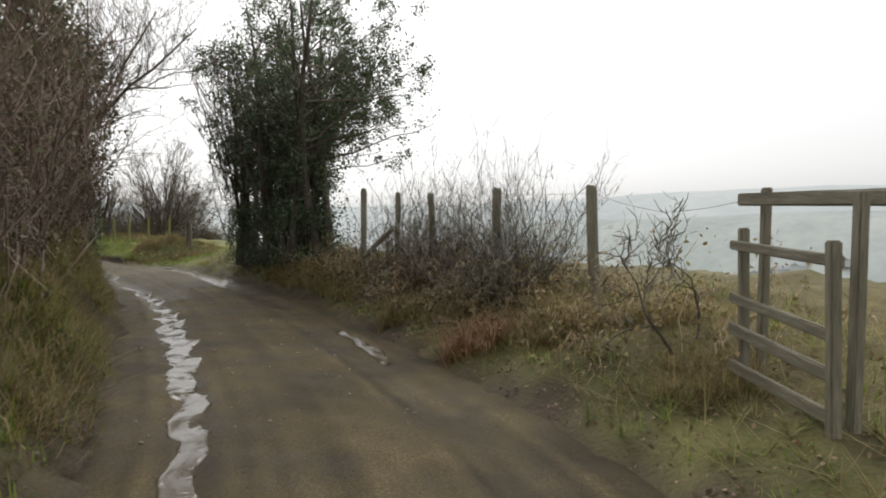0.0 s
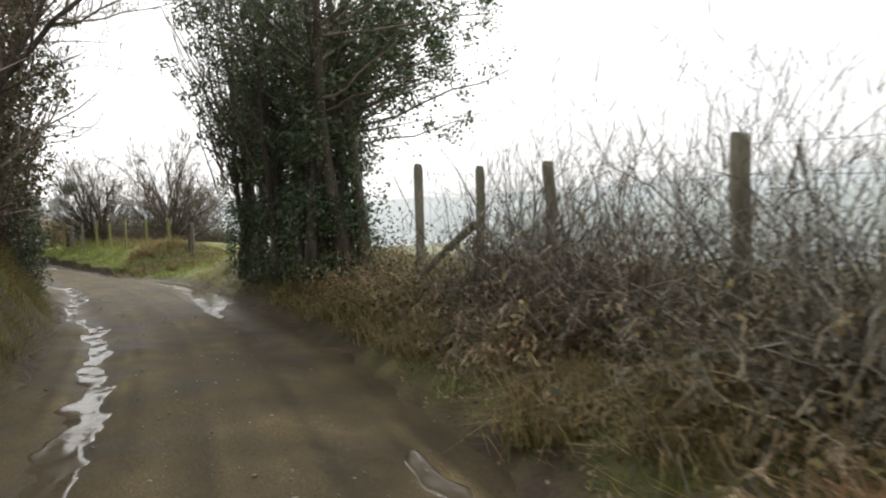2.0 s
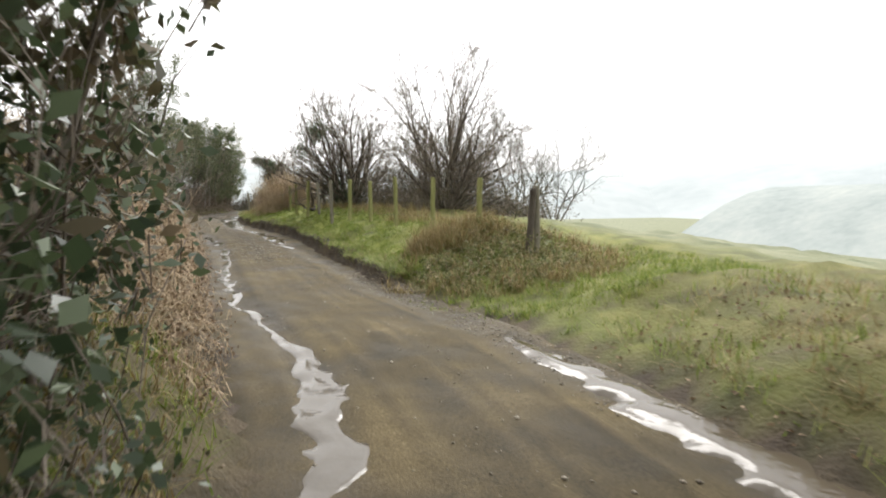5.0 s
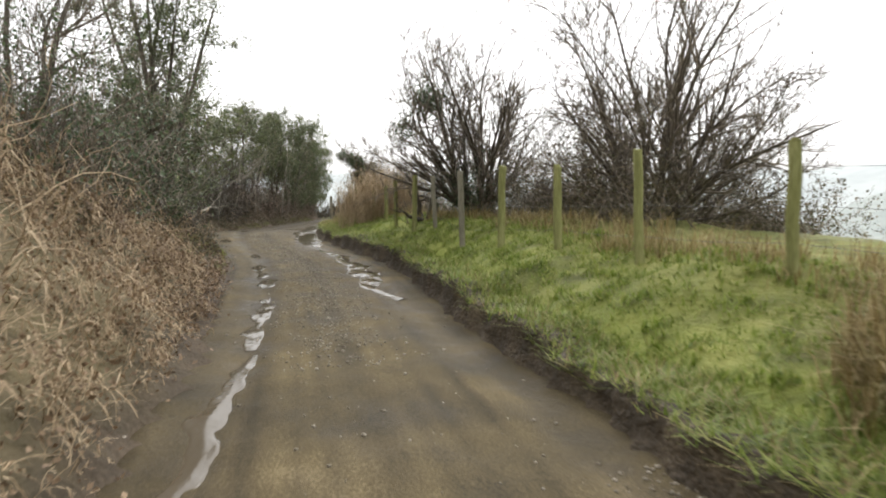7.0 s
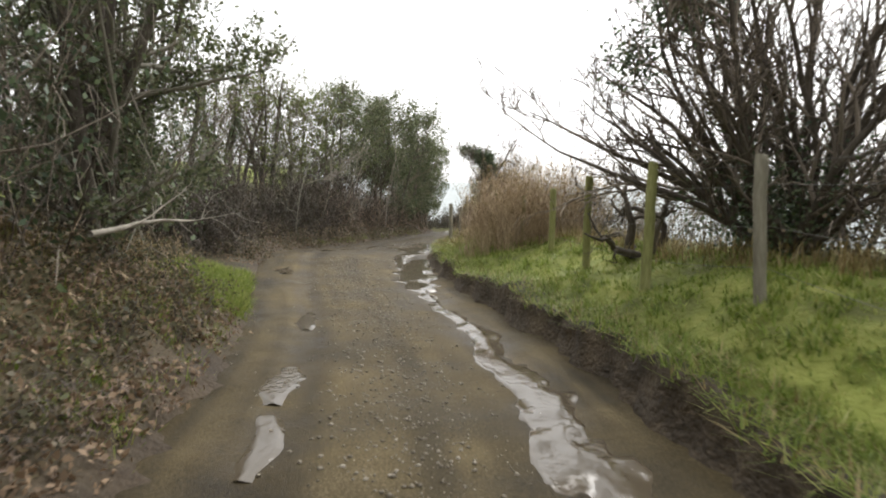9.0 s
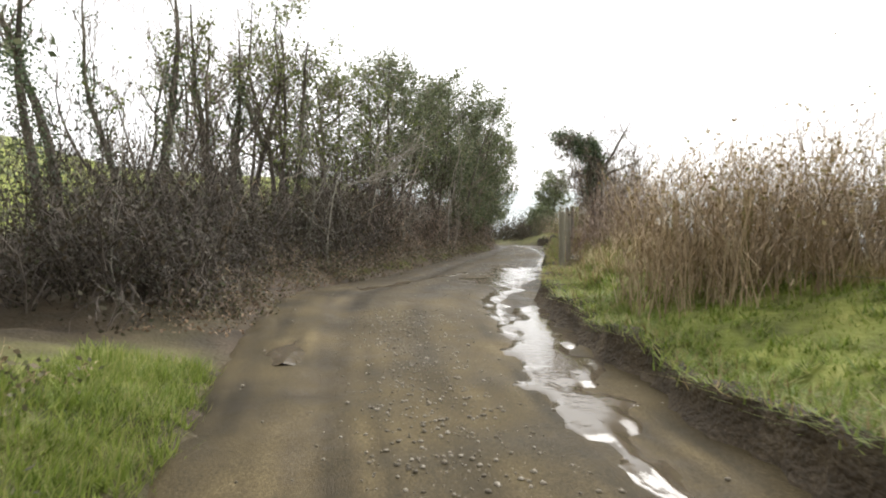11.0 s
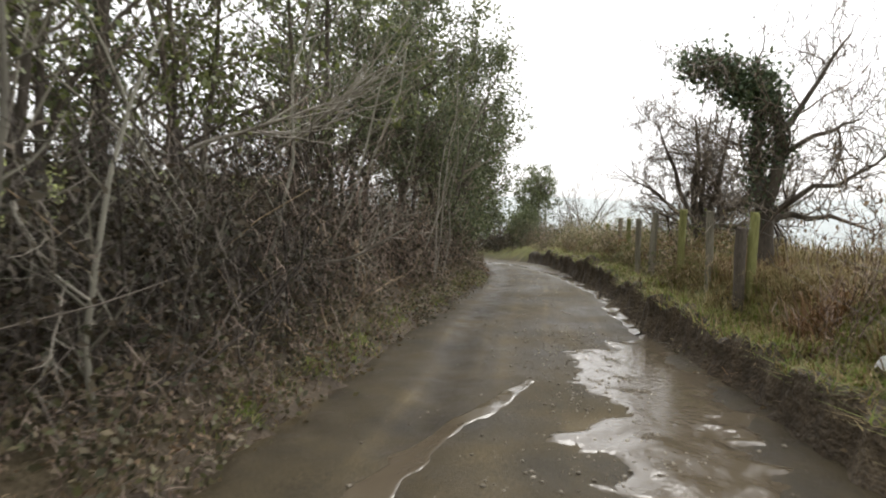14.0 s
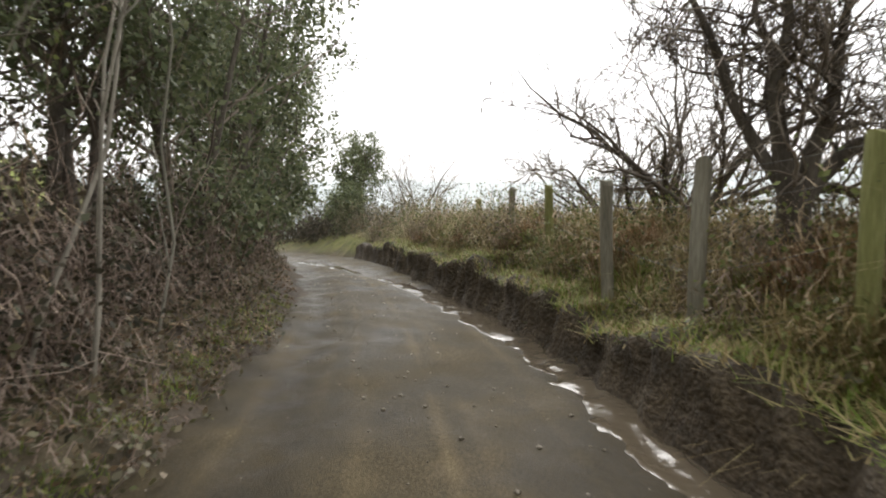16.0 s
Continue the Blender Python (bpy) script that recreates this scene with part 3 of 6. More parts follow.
def build_road():
    fine = np.arange(0, len(LANE) - 1, 0.5)
    rows = np.stack([np.interp(fine, np.arange(len(LANE)), LANE[:, k]) for k in range(3)], 1)
    side = np.stack([np.interp(fine, np.arange(len(LANE)), LANE_SIDE[:, k]) for k in range(2)], 1)
    across = np.linspace(-1.12, 1.12, 37)
    off = across[None] * rows[:, 2:3]
    x = rows[:, 0:1] + side[:, 0:1] * off
    y = rows[:, 1:2] + side[:, 1:2] * off
    cy = np.repeat(rows[:, 1:2], len(across), 1)
    z = road_surface(cy, off, rows[:, 2:3], x, y)
    z -= 0.09 * np.clip(np.abs(across) - 1.0, 0, 1)[None] / 0.12
    v = np.stack([x, y, z], -1).reshape(-1, 3)
    n, k = off.shape
    i = (np.arange(n - 1)[:, None] * k + np.arange(k - 1)[None]).ravel()
    ob = thing("road", v, np.stack([i, i + k, i + k + 1, i + 1], 1)[:, ::-1], M_ROAD, label="narrow wet tarmac lane smeared with brown mud and grit",
               category="lane", kind="structure", smooth=True)
    # streaks along the lane; the attribute falls, and so darkens, up the lane
    tracks = sum(np.sin(off * q + 0.6 * np.sin(rows[:, 1:2] * 0.21 + q) + q * q) for q in (9.0, 17.0, 27.0, 38.0)) / 2.2
    tracks = tracks * (0.6 + 0.4 * wave(x, y, 33, 1.4)) + 0.35 * wave(x, y, 34, 1.5)
    ob.data.attributes.new("tracks", "FLOAT", "POINT").data.foreach_set("value", np.clip(0.5 + 0.4 * tracks - np.interp(cy, [36, 42], [0, 0.36]), 0, 1).astype(np.float32).ravel())
    wet = np.clip(rut_depth(cy, off) / 0.03, 0, 1) * 0.8 + np.clip((np.abs(across)[None] - 0.75) / 0.3, 0, 1) * 0.7 + 0.3 * wave(x, y, 31, 1.7) + np.interp(cy, [35, 39, 43, 48, 70], [0, 0.45, 0.45, 0.3, 0.3])
    ob.data.attributes.new("wet", "FLOAT", "POINT").data.foreach_set("value", np.clip(wet, 0, 1).astype(np.float32).ravel())
    return ob


road = build_road()


def cut_line(cy, side, e):
    """Places along the foot of the verge where traffic has cut it, e metres out from the ragged face."""
    x, y = at_lane(cy, side * lane_half(cy)).T
    shift = 0.045 * wave(x, y, 61, 0.35) + 0.05 * wave(x, y, 62, 1.2) - 0.10
    return at_lane(cy, side * (lane_half(cy) + shift + e))


def cut_top(cy, side):
    p = at_lane(cy, side * (lane_half(cy) + 0.5))
    return land(p[:, 0], p[:, 1]) + 0.01


def low_at(cy):
    return road_level(cy, *at_lane(cy, 0 * cy).T) - 0.08


def bank_cut(y0, y1, side, label):
    """The earth face at the edge of the verge: nearly upright, crumbling, its top turned back under the grass."""
    cy = np.arange(y0, y1, 0.07)
    r = np.random.default_rng(int(y0))
    top = cut_top(cy, side)
    mid = at_lane(cy, side * lane_half(cy))
    top = low_at(cy) + (top - low_at(cy)) * np.clip((cy - y0) / 2.0, 0.3, 1) if y0 < 30 else top
    slump = 1 - 0.5 * np.clip(wave(mid[:, 0], mid[:, 1], 63, 1.8), 0, 1)
    low = low_at(cy)
    rows = []
    for e, f in ((-0.10, 0.0), (-0.05, 0.22), (0.0, 0.45), (0.015, 0.7), (0.03, 0.88), (0.09, 0.95), (0.22, 0.90), (0.50, 0.62)):
        p = cut_line(cy, side, e + (r.normal(size=len(cy)) * 0.018 if f < 0.95 else 0))
        rows.append(np.c_[p, low + (top - low) * (f * slump if 0 < f < 0.95 else f) + (r.normal(size=len(cy)) * 0.012 if 0 < f < 0.95 else 0)])
    v = np.stack(rows, 1)
    n, k = v.shape[:2]
    i = (np.arange(n - 1)[:, None] * k + np.arange(k - 1)[None]).ravel()
    thing("bank_cut", v.reshape(-1, 3), np.stack([i, i + 1, i + k + 1, i + k], 1), M_EARTH, label=label, category="bank", kind="structure")


bank_cut(22.2, 39.5, 1, "dark crumbling earth edge of the grass verge")
bank_cut(39.5, 60.0, 1, "dark wet earth bank under the fence")


def puddle(points, level, seed, label, ribbon=False, mat=M_WATER):
    """Standing water along a line of (station, distance from the middle, half width): flat, with a ragged shore that dips under the road."""
    p = np.array(points, float)
    s = np.r_[0, np.cumsum(np.hypot(*np.diff(p[:, :2], axis=0).T))]
    u = np.arange(0, s[-1], 0.06)
    cy, off, wid = (np.interp(u, s, p[:, k]) for k in range(3))
    off = off + 0.05 * wave(u, 0 * u, seed, 1.1)
    across = np.arange(-1.7, 1.71, 0.125)
    o = off[:, None] + (wid[:, None] + 0.02) * across[None]
    c = np.repeat(cy[:, None], len(across), 1)
    xy = at_lane(c.ravel(), o.ravel())
    shore = (wid[:, None] * (1 - np.abs(across)[None])).ravel() - 0.025 * np.abs(across)[None].repeat(len(u), 0).ravel() + 0.01
    w = np.repeat(wid, len(across))
    shore = shore + np.clip(w, 0.05, 0.3) * (0.30 * wave(xy[:, 0], xy[:, 1], seed + 40, 0.32) + 0.38 * wave(xy[:, 0], xy[:, 1], seed + 50, 0.8) + 0.07 * wave(xy[:, 0], xy[:, 1], seed + 60, 0.16))
    half = lane_half(c.ravel())
    bed = road_surface(c.ravel(), o.ravel(), half, xy[:, 0], xy[:, 1])
    deep = np.clip(road_level(c.ravel(), xy[:, 0], xy[:, 1]) + level - bed - 0.005, 0, 0.06) * np.clip(shore / 0.16, 0, 1)
    z = bed + 0.005 + deep - np.clip(-shore, 0, 0.12) * 0.5
    k = len(across)
    if ribbon:
        # water trickling down the rut: one even sheet from side to side, falling gently with the lane
        inner = np.abs(across) < 0.75
        line = bed.reshape(-1, k)[:, inner].mean(1) + 0.5 * bed.reshape(-1, k)[:, inner].std(1)
        line = np.convolve(np.pad(line, 12, mode="edge"), np.ones(25) / 25, mode="valid")
        z = np.repeat(line, k) + 0.012 - np.clip(0.03 - shore, 0, 0.14) * 0.3
    i = (np.arange(len(u) - 1)[:, None] * k + np.arange(k - 1)[None]).ravel()
    f = np.stack([i, i + 1, i + k + 1, i + k], 1)
    f = f[(shore[f] > -0.11).any(1)]
    used, f = np.unique(f, return_inverse=True)
    thing("puddle", np.c_[xy, z][used], f.reshape(-1, 4), mat, label=label, category="puddle", kind="structure", smooth=True)


# ---- far hills across the valley ----


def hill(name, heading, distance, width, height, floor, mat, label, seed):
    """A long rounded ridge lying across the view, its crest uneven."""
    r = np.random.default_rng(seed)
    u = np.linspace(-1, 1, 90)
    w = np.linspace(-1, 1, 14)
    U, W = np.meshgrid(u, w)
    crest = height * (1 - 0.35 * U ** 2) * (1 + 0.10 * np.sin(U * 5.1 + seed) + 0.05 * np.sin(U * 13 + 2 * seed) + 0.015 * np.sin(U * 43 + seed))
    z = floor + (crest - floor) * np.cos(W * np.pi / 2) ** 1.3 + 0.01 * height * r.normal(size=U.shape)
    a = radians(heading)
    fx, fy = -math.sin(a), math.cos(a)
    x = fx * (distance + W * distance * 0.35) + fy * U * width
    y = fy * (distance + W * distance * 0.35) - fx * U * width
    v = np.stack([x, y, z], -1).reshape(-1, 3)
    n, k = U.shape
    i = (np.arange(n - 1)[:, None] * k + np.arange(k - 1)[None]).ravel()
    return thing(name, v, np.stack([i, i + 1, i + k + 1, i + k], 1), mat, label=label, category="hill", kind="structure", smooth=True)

WET = "rain puddle lying in the wheel rut of the lane"
puddle([(3.2, -.87, .06), (5, -.88, .1), (6.6, -.83, .11), (8.6, -.82, .14), (10.5, -.88, .11), (11.7, -.93, .08), (12.5, -.94, .08), (13.3, -.95, .1), (14.0, -.98, .1), (14.6, -1.08, .06), (15.1, -1.14, .03)], .004, 1, WET)
puddle([(5.8, 1.05, .03), (6.4, 1.08, .07), (7.2, 1.15, .07), (7.8, 1.15, .03)], .004, 21, "thin film of rain water in the wheel track")
puddle([(13.7, .78, .05), (14.4, .8, .1), (15.3, 1.06, .24), (16.2, 1.2, .26), (17.2, 1.28, .34), (18.4, 1.32, .24), (19.6, 1.22, .16), (20.6, 1.2, .05)], .008, 2, WET)
puddle([(15.0, -1.24, .03), (15.7, -1.22, .07), (16.9, -1.2, .11), (18.4, -1.0, .14), (19.8, -.9, .14), (20.6, -.9, .08), (21.4, -.95, .03), (22.6, -1.06, .03), (23.4, -1.06, .05), (24.1, -1.06, .09), (24.9, -1.08, .1), (26, -.98, .06), (26.6, -.94, .03)], .002, 3, WET)
puddle([(26.7, -.94, .03), (27.2, -.92, .08), (27.8, -.9, .07), (28.4, -.9, .09), (28.9, -.9, .03)], .006, 20, WET)
for k, (a, b, c) in enumerate(((30.0, -.87, .15), (30.85, -1.0, .08), (31.7, -1.04, .14), (33.4, -.91, .13))):
    puddle([(a - .34, b, .04), (a - .12, b, c), (a + .14, b + .02, c), (a + .36, b, .04)], .006, 10 + k, "small puddle in a pothole of the lane", ribbon=True)
puddle([(28.5, .95, .05), (29.3, .64, .12), (30.3, .74, .19), (31.4, .84, .2), (32.4, .8, .15), (33.3, .87, .12), (34.1, .86, .1)], .02, 4, WET)
puddle([(34.2, .88, .06), (34.8, .86, .2), (35.6, 1.03, .33), (36.5, 1.2, .36), (37.3, 1.36, .34), (38.2, 1.5, .1)], .028, 5, "broad muddy puddle against the verge")
puddle([(36.8, .95, .04), (37.8, .98, .13), (38.6, 1.08, .13), (39.5, 1.1, .14), (40.3, 1.13, .2), (40.9, .75, .45), (41.5, .66, .6), (42.0, .92, .38), (42.6, .82, .52), (43.3, .8, .58), (43.9, .88, .48), (44.4, 1.15, .28), (44.9, 1.38, .12), (45.3, 1.42, .05)], .021, 6, "broad shallow puddle across the lane", mat=M_RIPPLE)
puddle([(39.0, -1.0, .04), (40.2, -.95, .08), (41.2, -.85, .09), (42.0, -.5, .07), (42.7, -.15, .03)], .004, 7, "thin dark seam of rain water in the mud")
puddle([(35.9, -1.32, .03), (36.15, -1.28, .13), (36.45, -1.25, .03)], .006, 22, "small dark puddle at the mouth of the gateway", ribbon=True)
puddle([(45.2, 1.32, .07), (46, 1.28, .11), (47.1, 1.25, .17), (48.2, 1.26, .22), (49.2, 1.16, .24), (50.2, .98, .25), (51.8, .75, .2), (53.1, .55, .16), (54, .38, .06)], .014, 9, WET, mat=M_RIPPLE)
puddle([(54.6, .1, .05), (55.8, -.1, .15), (57, -.3, .17), (58.5, -.5, .17), (60, -.6, .1)], .006, 19, WET)

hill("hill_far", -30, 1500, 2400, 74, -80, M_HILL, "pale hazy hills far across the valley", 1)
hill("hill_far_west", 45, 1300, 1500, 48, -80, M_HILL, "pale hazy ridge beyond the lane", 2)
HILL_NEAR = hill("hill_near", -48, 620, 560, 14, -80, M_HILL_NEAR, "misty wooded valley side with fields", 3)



def far_house(x, y, turn, long):
    """A small pale house on the far valley side, haze painted into its colours: walls and a pitched roof."""
    hit, at, nrm, idx = HILL_NEAR.ray_cast((x, y, 400.0), (0, 0, -1.0))
    z = max(at[2] if hit else -200.0, float(land(np.array([x]), np.array([y]))[0]))
    ob = holder("far_house", "small pale house in the hazy valley", "house", group="houses in the valley", at=(x, y, z - 1.0))
    ob.rotation_euler = (0, 0, turn)
    bm = bmesh.new()
    bmesh.ops.create_cube(bm, size=1.0, matrix=Matrix.Translation((0, 0, 2.2)) @ Matrix.Diagonal((long, 7.0, 4.4, 1)))
    part("wall", bm, M_FARWALL, ob)
    bm = bmesh.new()
    a, b = long / 2 + 0.4, 3.9
    v = [bm.verts.new(c) for c in ((-a, -b, 4.3), (a, -b, 4.3), (a, b, 4.3), (-a, b, 4.3), (-a, 0, 6.6), (a, 0, 6.6))]
    for f in ((0, 1, 5, 4), (2, 3, 4, 5), (1, 2, 5), (3, 0, 4), (3, 2, 1, 0)):
        bm.faces.new([v[k] for k in f])
    part("roof", bm, M_FARROOF, ob, "grey slate roof")


for x, y, turn, long in ((211, 477, 0.3, 13), (229, 469, 0.9, 10), (242, 462, 0.2, 16), (254, 456, 0.5, 11), (277, 442, 1.1, 14), (303, 424, 0.4, 12)):
    far_house(x, y, turn, long)

# ---- growing things ----


def bare_tree(label, base, height, spread, seed, stems=1, stem_r=0.06, lean=(0, 0), limbs=26, branches=7, twigs=5, fine=3, low=0.2, rise=0.7, mat=M_TWIG,
              ivy=0, ivy_up=0.5, splay=0.4, category="tree", name="bare_tree", thick=1.0, angle=0.8, crooked=1.0, ivy_limbs=0.5):
    """A leafless tree: stems, limbs, branches and fine twigs, with ivy up its stems and in balls if wanted."""
    r = np.random.default_rng(seed)
    base = np.array([*base, float(land(np.array([base[0]]), np.array([base[1]]))[0]) - 0.08])
    tree = holder(name, label, category, at=base)
    az = np.arange(stems) * 2 * np.pi / stems + r.uniform(0, 6)
    out = np.stack([np.cos(az), np.sin(az), 0 * az], 1)
    s = out * (0.13 if stems > 1 else 0.0) * min(1.0, stems / 3)
    way = np.array([lean[0], lean[1], 1.0]) + out * (splay if stems > 1 else 0.05)
    ln = height * r.uniform(0.7, 0.9, stems)
    p0 = grow(s, way, ln, 10, r, 0.4 * crooked, 0.3)
    r0 = taper(stem_r * r.uniform(0.75, 1.2, stems), 10, 0.16)
    r0[:, 0] *= 1.3
    pile = Pile()
    pile.tubes(p0, r0, 8)
    pile.object("trunk", M_BARK, tree)
    crown = Pile()
    a, w, rr, u = sprout(p0, r0, max(3, limbs // stems), r, low, 1.0, angle)
    p1 = grow(a, w, spread * r.uniform(0.55, 1.15, len(a)) * (1.2 - 0.6 * u), 8, r, 0.5 * crooked, rise)
    r1 = taper(np.clip(rr * 0.55, 0.008, 0.03), 8, 0.22)
    crown.tubes(p1, r1 * thick, 4)
    a, w, rr, u = sprout(p1, r1, branches, r, 0.12, 1.0, 0.75)
    p2 = grow(a, w, spread * 0.45 * r.uniform(0.4, 1.2, len(a)), 5, r, 0.5 * crooked, rise * 0.8)
    r2 = taper(np.clip(rr * 0.6, 0.006, 0.012), 5, 0.4)
    crown.tubes(p2, r2 * thick, 3)
    a, w, rr, u = sprout(p2, r2, twigs, r, 0.15, 1.0, 0.7)
    p3 = grow(a, w, spread * 0.22 * r.uniform(0.4, 1.3, len(a)), 4, r, 0.45, rise * 0.5)
    r3 = taper(np.clip(rr * 0.7, 0.0045, 0.008), 4, 0.45)
    crown.tubes(p3, r3 * thick * 1.15, 2)
    if fine:
        a, w, rr, u = sprout(p3, r3, fine, r, 0.2, 1.0, 0.7)
        p4 = grow(a, w, spread * 0.10 * r.uniform(0.5, 1.4, len(a)), 2, r, 0.4, 0.1)
        crown.tubes(p4, taper(np.full(len(a), 0.005), 2, 0.5) * thick, 2)
    crown.object("crown", mat, tree)
    if ivy:
        leaf = Pile()
        up = p0[:, : max(2, int(10 * ivy_up))]
        q = up.reshape(-1, 3)[r.integers(0, up.shape[0] * up.shape[1], ivy)]
        leaf.leaves(q + r.normal(size=(ivy, 3)) * [0.12, 0.12, 0.25], 0.028, r)
        few = int(ivy * ivy_limbs)
        lim = p1[r.integers(0, len(p1), few), r.integers(0, 4, few)]
        leaf.leaves(lim + r.normal(size=lim.shape) * 0.08, 0.028, r)
        leaf.object("ivy", M_IVY, tree, label="dark glossy ivy leaves")
    return tree


def fan_tree(label, base, height, radius, seed, stems=14, tilt=1.0, lean=(0.0, 0.0), stem_r=0.05, mat=M_TWIG, crooked=0.35, side=7, fine=3, thick=1.0, ivy=0, ivy_balls=(), low=0.16):
    """A leafless thorn tree: many stems fan out of one stool into a dome, each with shoots that run on outwards."""
    r = np.random.default_rng(seed)
    base = np.array([*base, float(land(np.array([base[0]]), np.array([base[1]]))[0]) - 0.08])
    tree = holder("bare_tree", label, "tree", at=base)
    k = np.arange(stems)
    t, az = tilt * ((k + 0.5) / stems) ** 0.65, k * 2.399 + seed
    out = np.stack([np.cos(az), np.sin(az), 0 * az], 1)
    way = unit(out * np.sin(t)[:, None] + np.array([0, 0, 1.0]) * np.cos(t)[:, None] + np.array([*lean, 0.0]))
    ln = r.uniform(0.84, 1.06, stems) / np.cbrt((way[:, 2] / height) ** 3 + (np.hypot(way[:, 0] - 0.6 * lean[0], way[:, 1] - 0.6 * lean[1]) / radius) ** 3)
    p0 = grow(out * 0.12, way, ln, 12, r, crooked, 0.12)
    r0 = taper(stem_r * r.uniform(0.6, 1.15, stems), 12, 0.12)
    r0[:, 0] *= 1.3
    trunk = Pile()
    trunk.tubes(p0, r0, 7)
    trunk.object("trunk", M_BARK, tree)
    crown = Pile()
    a, w, rr, u = sprout(p0, r0, side, r, low, 0.97, 0.55)
    l1 = np.repeat(ln, side) * 0.48 * (1.05 - 0.6 * u) * r.uniform(0.55, 1.2, len(a))
    p1 = grow(a, w, l1, 7, r, crooked * 1.2, 0.22)
    r1 = taper(np.clip(rr * 0.5, 0.007, 0.026), 7, 0.25)
    crown.tubes(p1, r1 * thick, 4)
    a, w, rr, u = sprout(p1, r1, 6, r, 0.15, 1.0, 0.6)
    l2 = np.repeat(l1, 6) * 0.36 * r.uniform(0.5, 1.3, len(a))
    p2 = grow(a, w, l2, 5, r, crooked * 1.3, 0.15)
    r2 = taper(np.clip(rr * 0.6, 0.0055, 0.011), 5, 0.4)
    crown.tubes(p2, r2 * thick, 3)
    a, w, rr, u = sprout(p2, r2, 4, r, 0.2, 1.0, 0.65)
    l3 = np.repeat(l2, 4) * 0.5 * r.uniform(0.5, 1.3, len(a))
    p3 = grow(a, w, l3, 3, r, 0.4, 0.1)
    crown.tubes(p3, taper(np.full(len(a), 0.0058), 3, 0.5) * thick, 2)
    if fine:
        a, w, rr, u = sprout(p3, taper(np.full(len(p3), 0.005), 3, 0.5), fine, r, 0.2, 1.0, 0.7)
        crown.tubes(grow(a, w, np.repeat(l3, fine) * 0.55 * r.uniform(0.5, 1.4, len(a)), 2, r, 0.3, 0.0), taper(np.full(len(a), 0.005), 2, 0.5) * thick, 2)
    crown.object("crown", mat, tree)
    if ivy:
        leaf = Pile()
        q = p0[:, :5].reshape(-1, 3)
        leaf.leaves(q[r.integers(0, len(q), ivy)] + r.normal(size=(ivy, 3)) * [0.12, 0.12, 0.2], 0.028, r)
        for c, rad, n in ivy_balls:
            leaf.leaves(np.array(c) - base + r.normal(size=(n, 3)) * rad * 0.5, 0.028, r)
        leaf.object("ivy", M_IVY, tree, label="dark glossy ivy leaves")
    return tree


def thicket(name, label, category, spots, count, height, seed, mat, spread=0.5, twigs=4, fine=2, radius=0.007, arch=0.0, leaves=0, leaf_mat=None, leaf_size=0.035,
            leaf_low=0.0, wiggle=0.5, kind="", leaf_high=1.0, reach=0.34, clear=0.12):
    """A mass of stems over a stretch of ground: spots gives the ground places, height the reach of the stems there."""
    r = np.random.default_rng(seed)
    xy = spots(r, count)
    g = land_at(xy)
    g[:, 2] -= 0.05
    origin = g.mean(0)
    origin[2] = g[:, 2].min()
    top = holder(name, label, category, group=f"{category} growth along the lane", kind=kind, at=origin)
    g = g - origin
    h = height * r.uniform(0.45, 1.05, count) if np.isscalar(height) else height(xy, r)
    way = r.normal(size=(count, 3)) * spread
    way[:, 2] = 1.0
    p0 = grow(g, way, h, 6, r, wiggle, -arch)
    r0 = taper(radius * r.uniform(0.7, 1.6, count) * np.sqrt(h / 2.0), 6, 0.3)
    ok = off_lane(p0[:, -1], origin, clear) & off_lane(p0[:, 3], origin, clear)
    p0, r0, h = p0[ok], r0[ok], h[ok]
    stems = Pile()
    stems.tubes(p0, r0, 4 if radius > 0.0105 else 3 if radius > 0.0055 else 2)
    a, w, rr, u = sprout(p0, r0, twigs, r, 0.1, 1.0, 0.85)
    hh = np.repeat(h, twigs)
    p1 = grow(a, w, hh * reach * r.uniform(0.4, 1.3, len(a)), 4, r, wiggle, 0.25 - arch)
    r1 = taper(np.clip(rr * 0.6, 0.0035, 0.012), 4, 0.35)
    ok = off_lane(p1[:, -1], origin, clear)
    p1, r1, hh = p1[ok], r1[ok], hh[ok]
    stems.tubes(p1, r1, 3 if radius > 0.0115 else 2)
    if fine:
        fine = min(fine, 3)
        a, w, rr, u = sprout(p1, r1, fine, r, 0.1, 1.0, 0.8)
        p2 = grow(a, w, np.repeat(hh, fine) * 0.17 * r.uniform(0.4, 1.3, len(a)), 2, r, wiggle, 0.1 - arch)
        ok = off_lane(p2[:, -1], origin, clear)
        p2, rr = p2[ok], rr[ok]
        stems.tubes(p2, taper(np.clip(rr * 0.95, 0.0045, 0.0078), 2, 0.5), 2)
        tips = p2.reshape(-1, 3)
    else:
        tips = p1.reshape(-1, 3)
    stems.object("brushwood", mat, top, kind="stuff")
    if leaves:
        lo, hi = np.quantile(tips[:, 2], [leaf_low, leaf_high])
        tips = tips[(tips[:, 2] >= lo) & (tips[:, 2] <= hi)]
        q = tips[r.integers(0, len(tips), leaves)] + r.normal(size=(leaves, 3)) * 0.06
        pile = Pile()
        pile.leaves(q, leaf_size, r)
        pile.object("foliage", leaf_mat, top, kind="stuff")
    return top


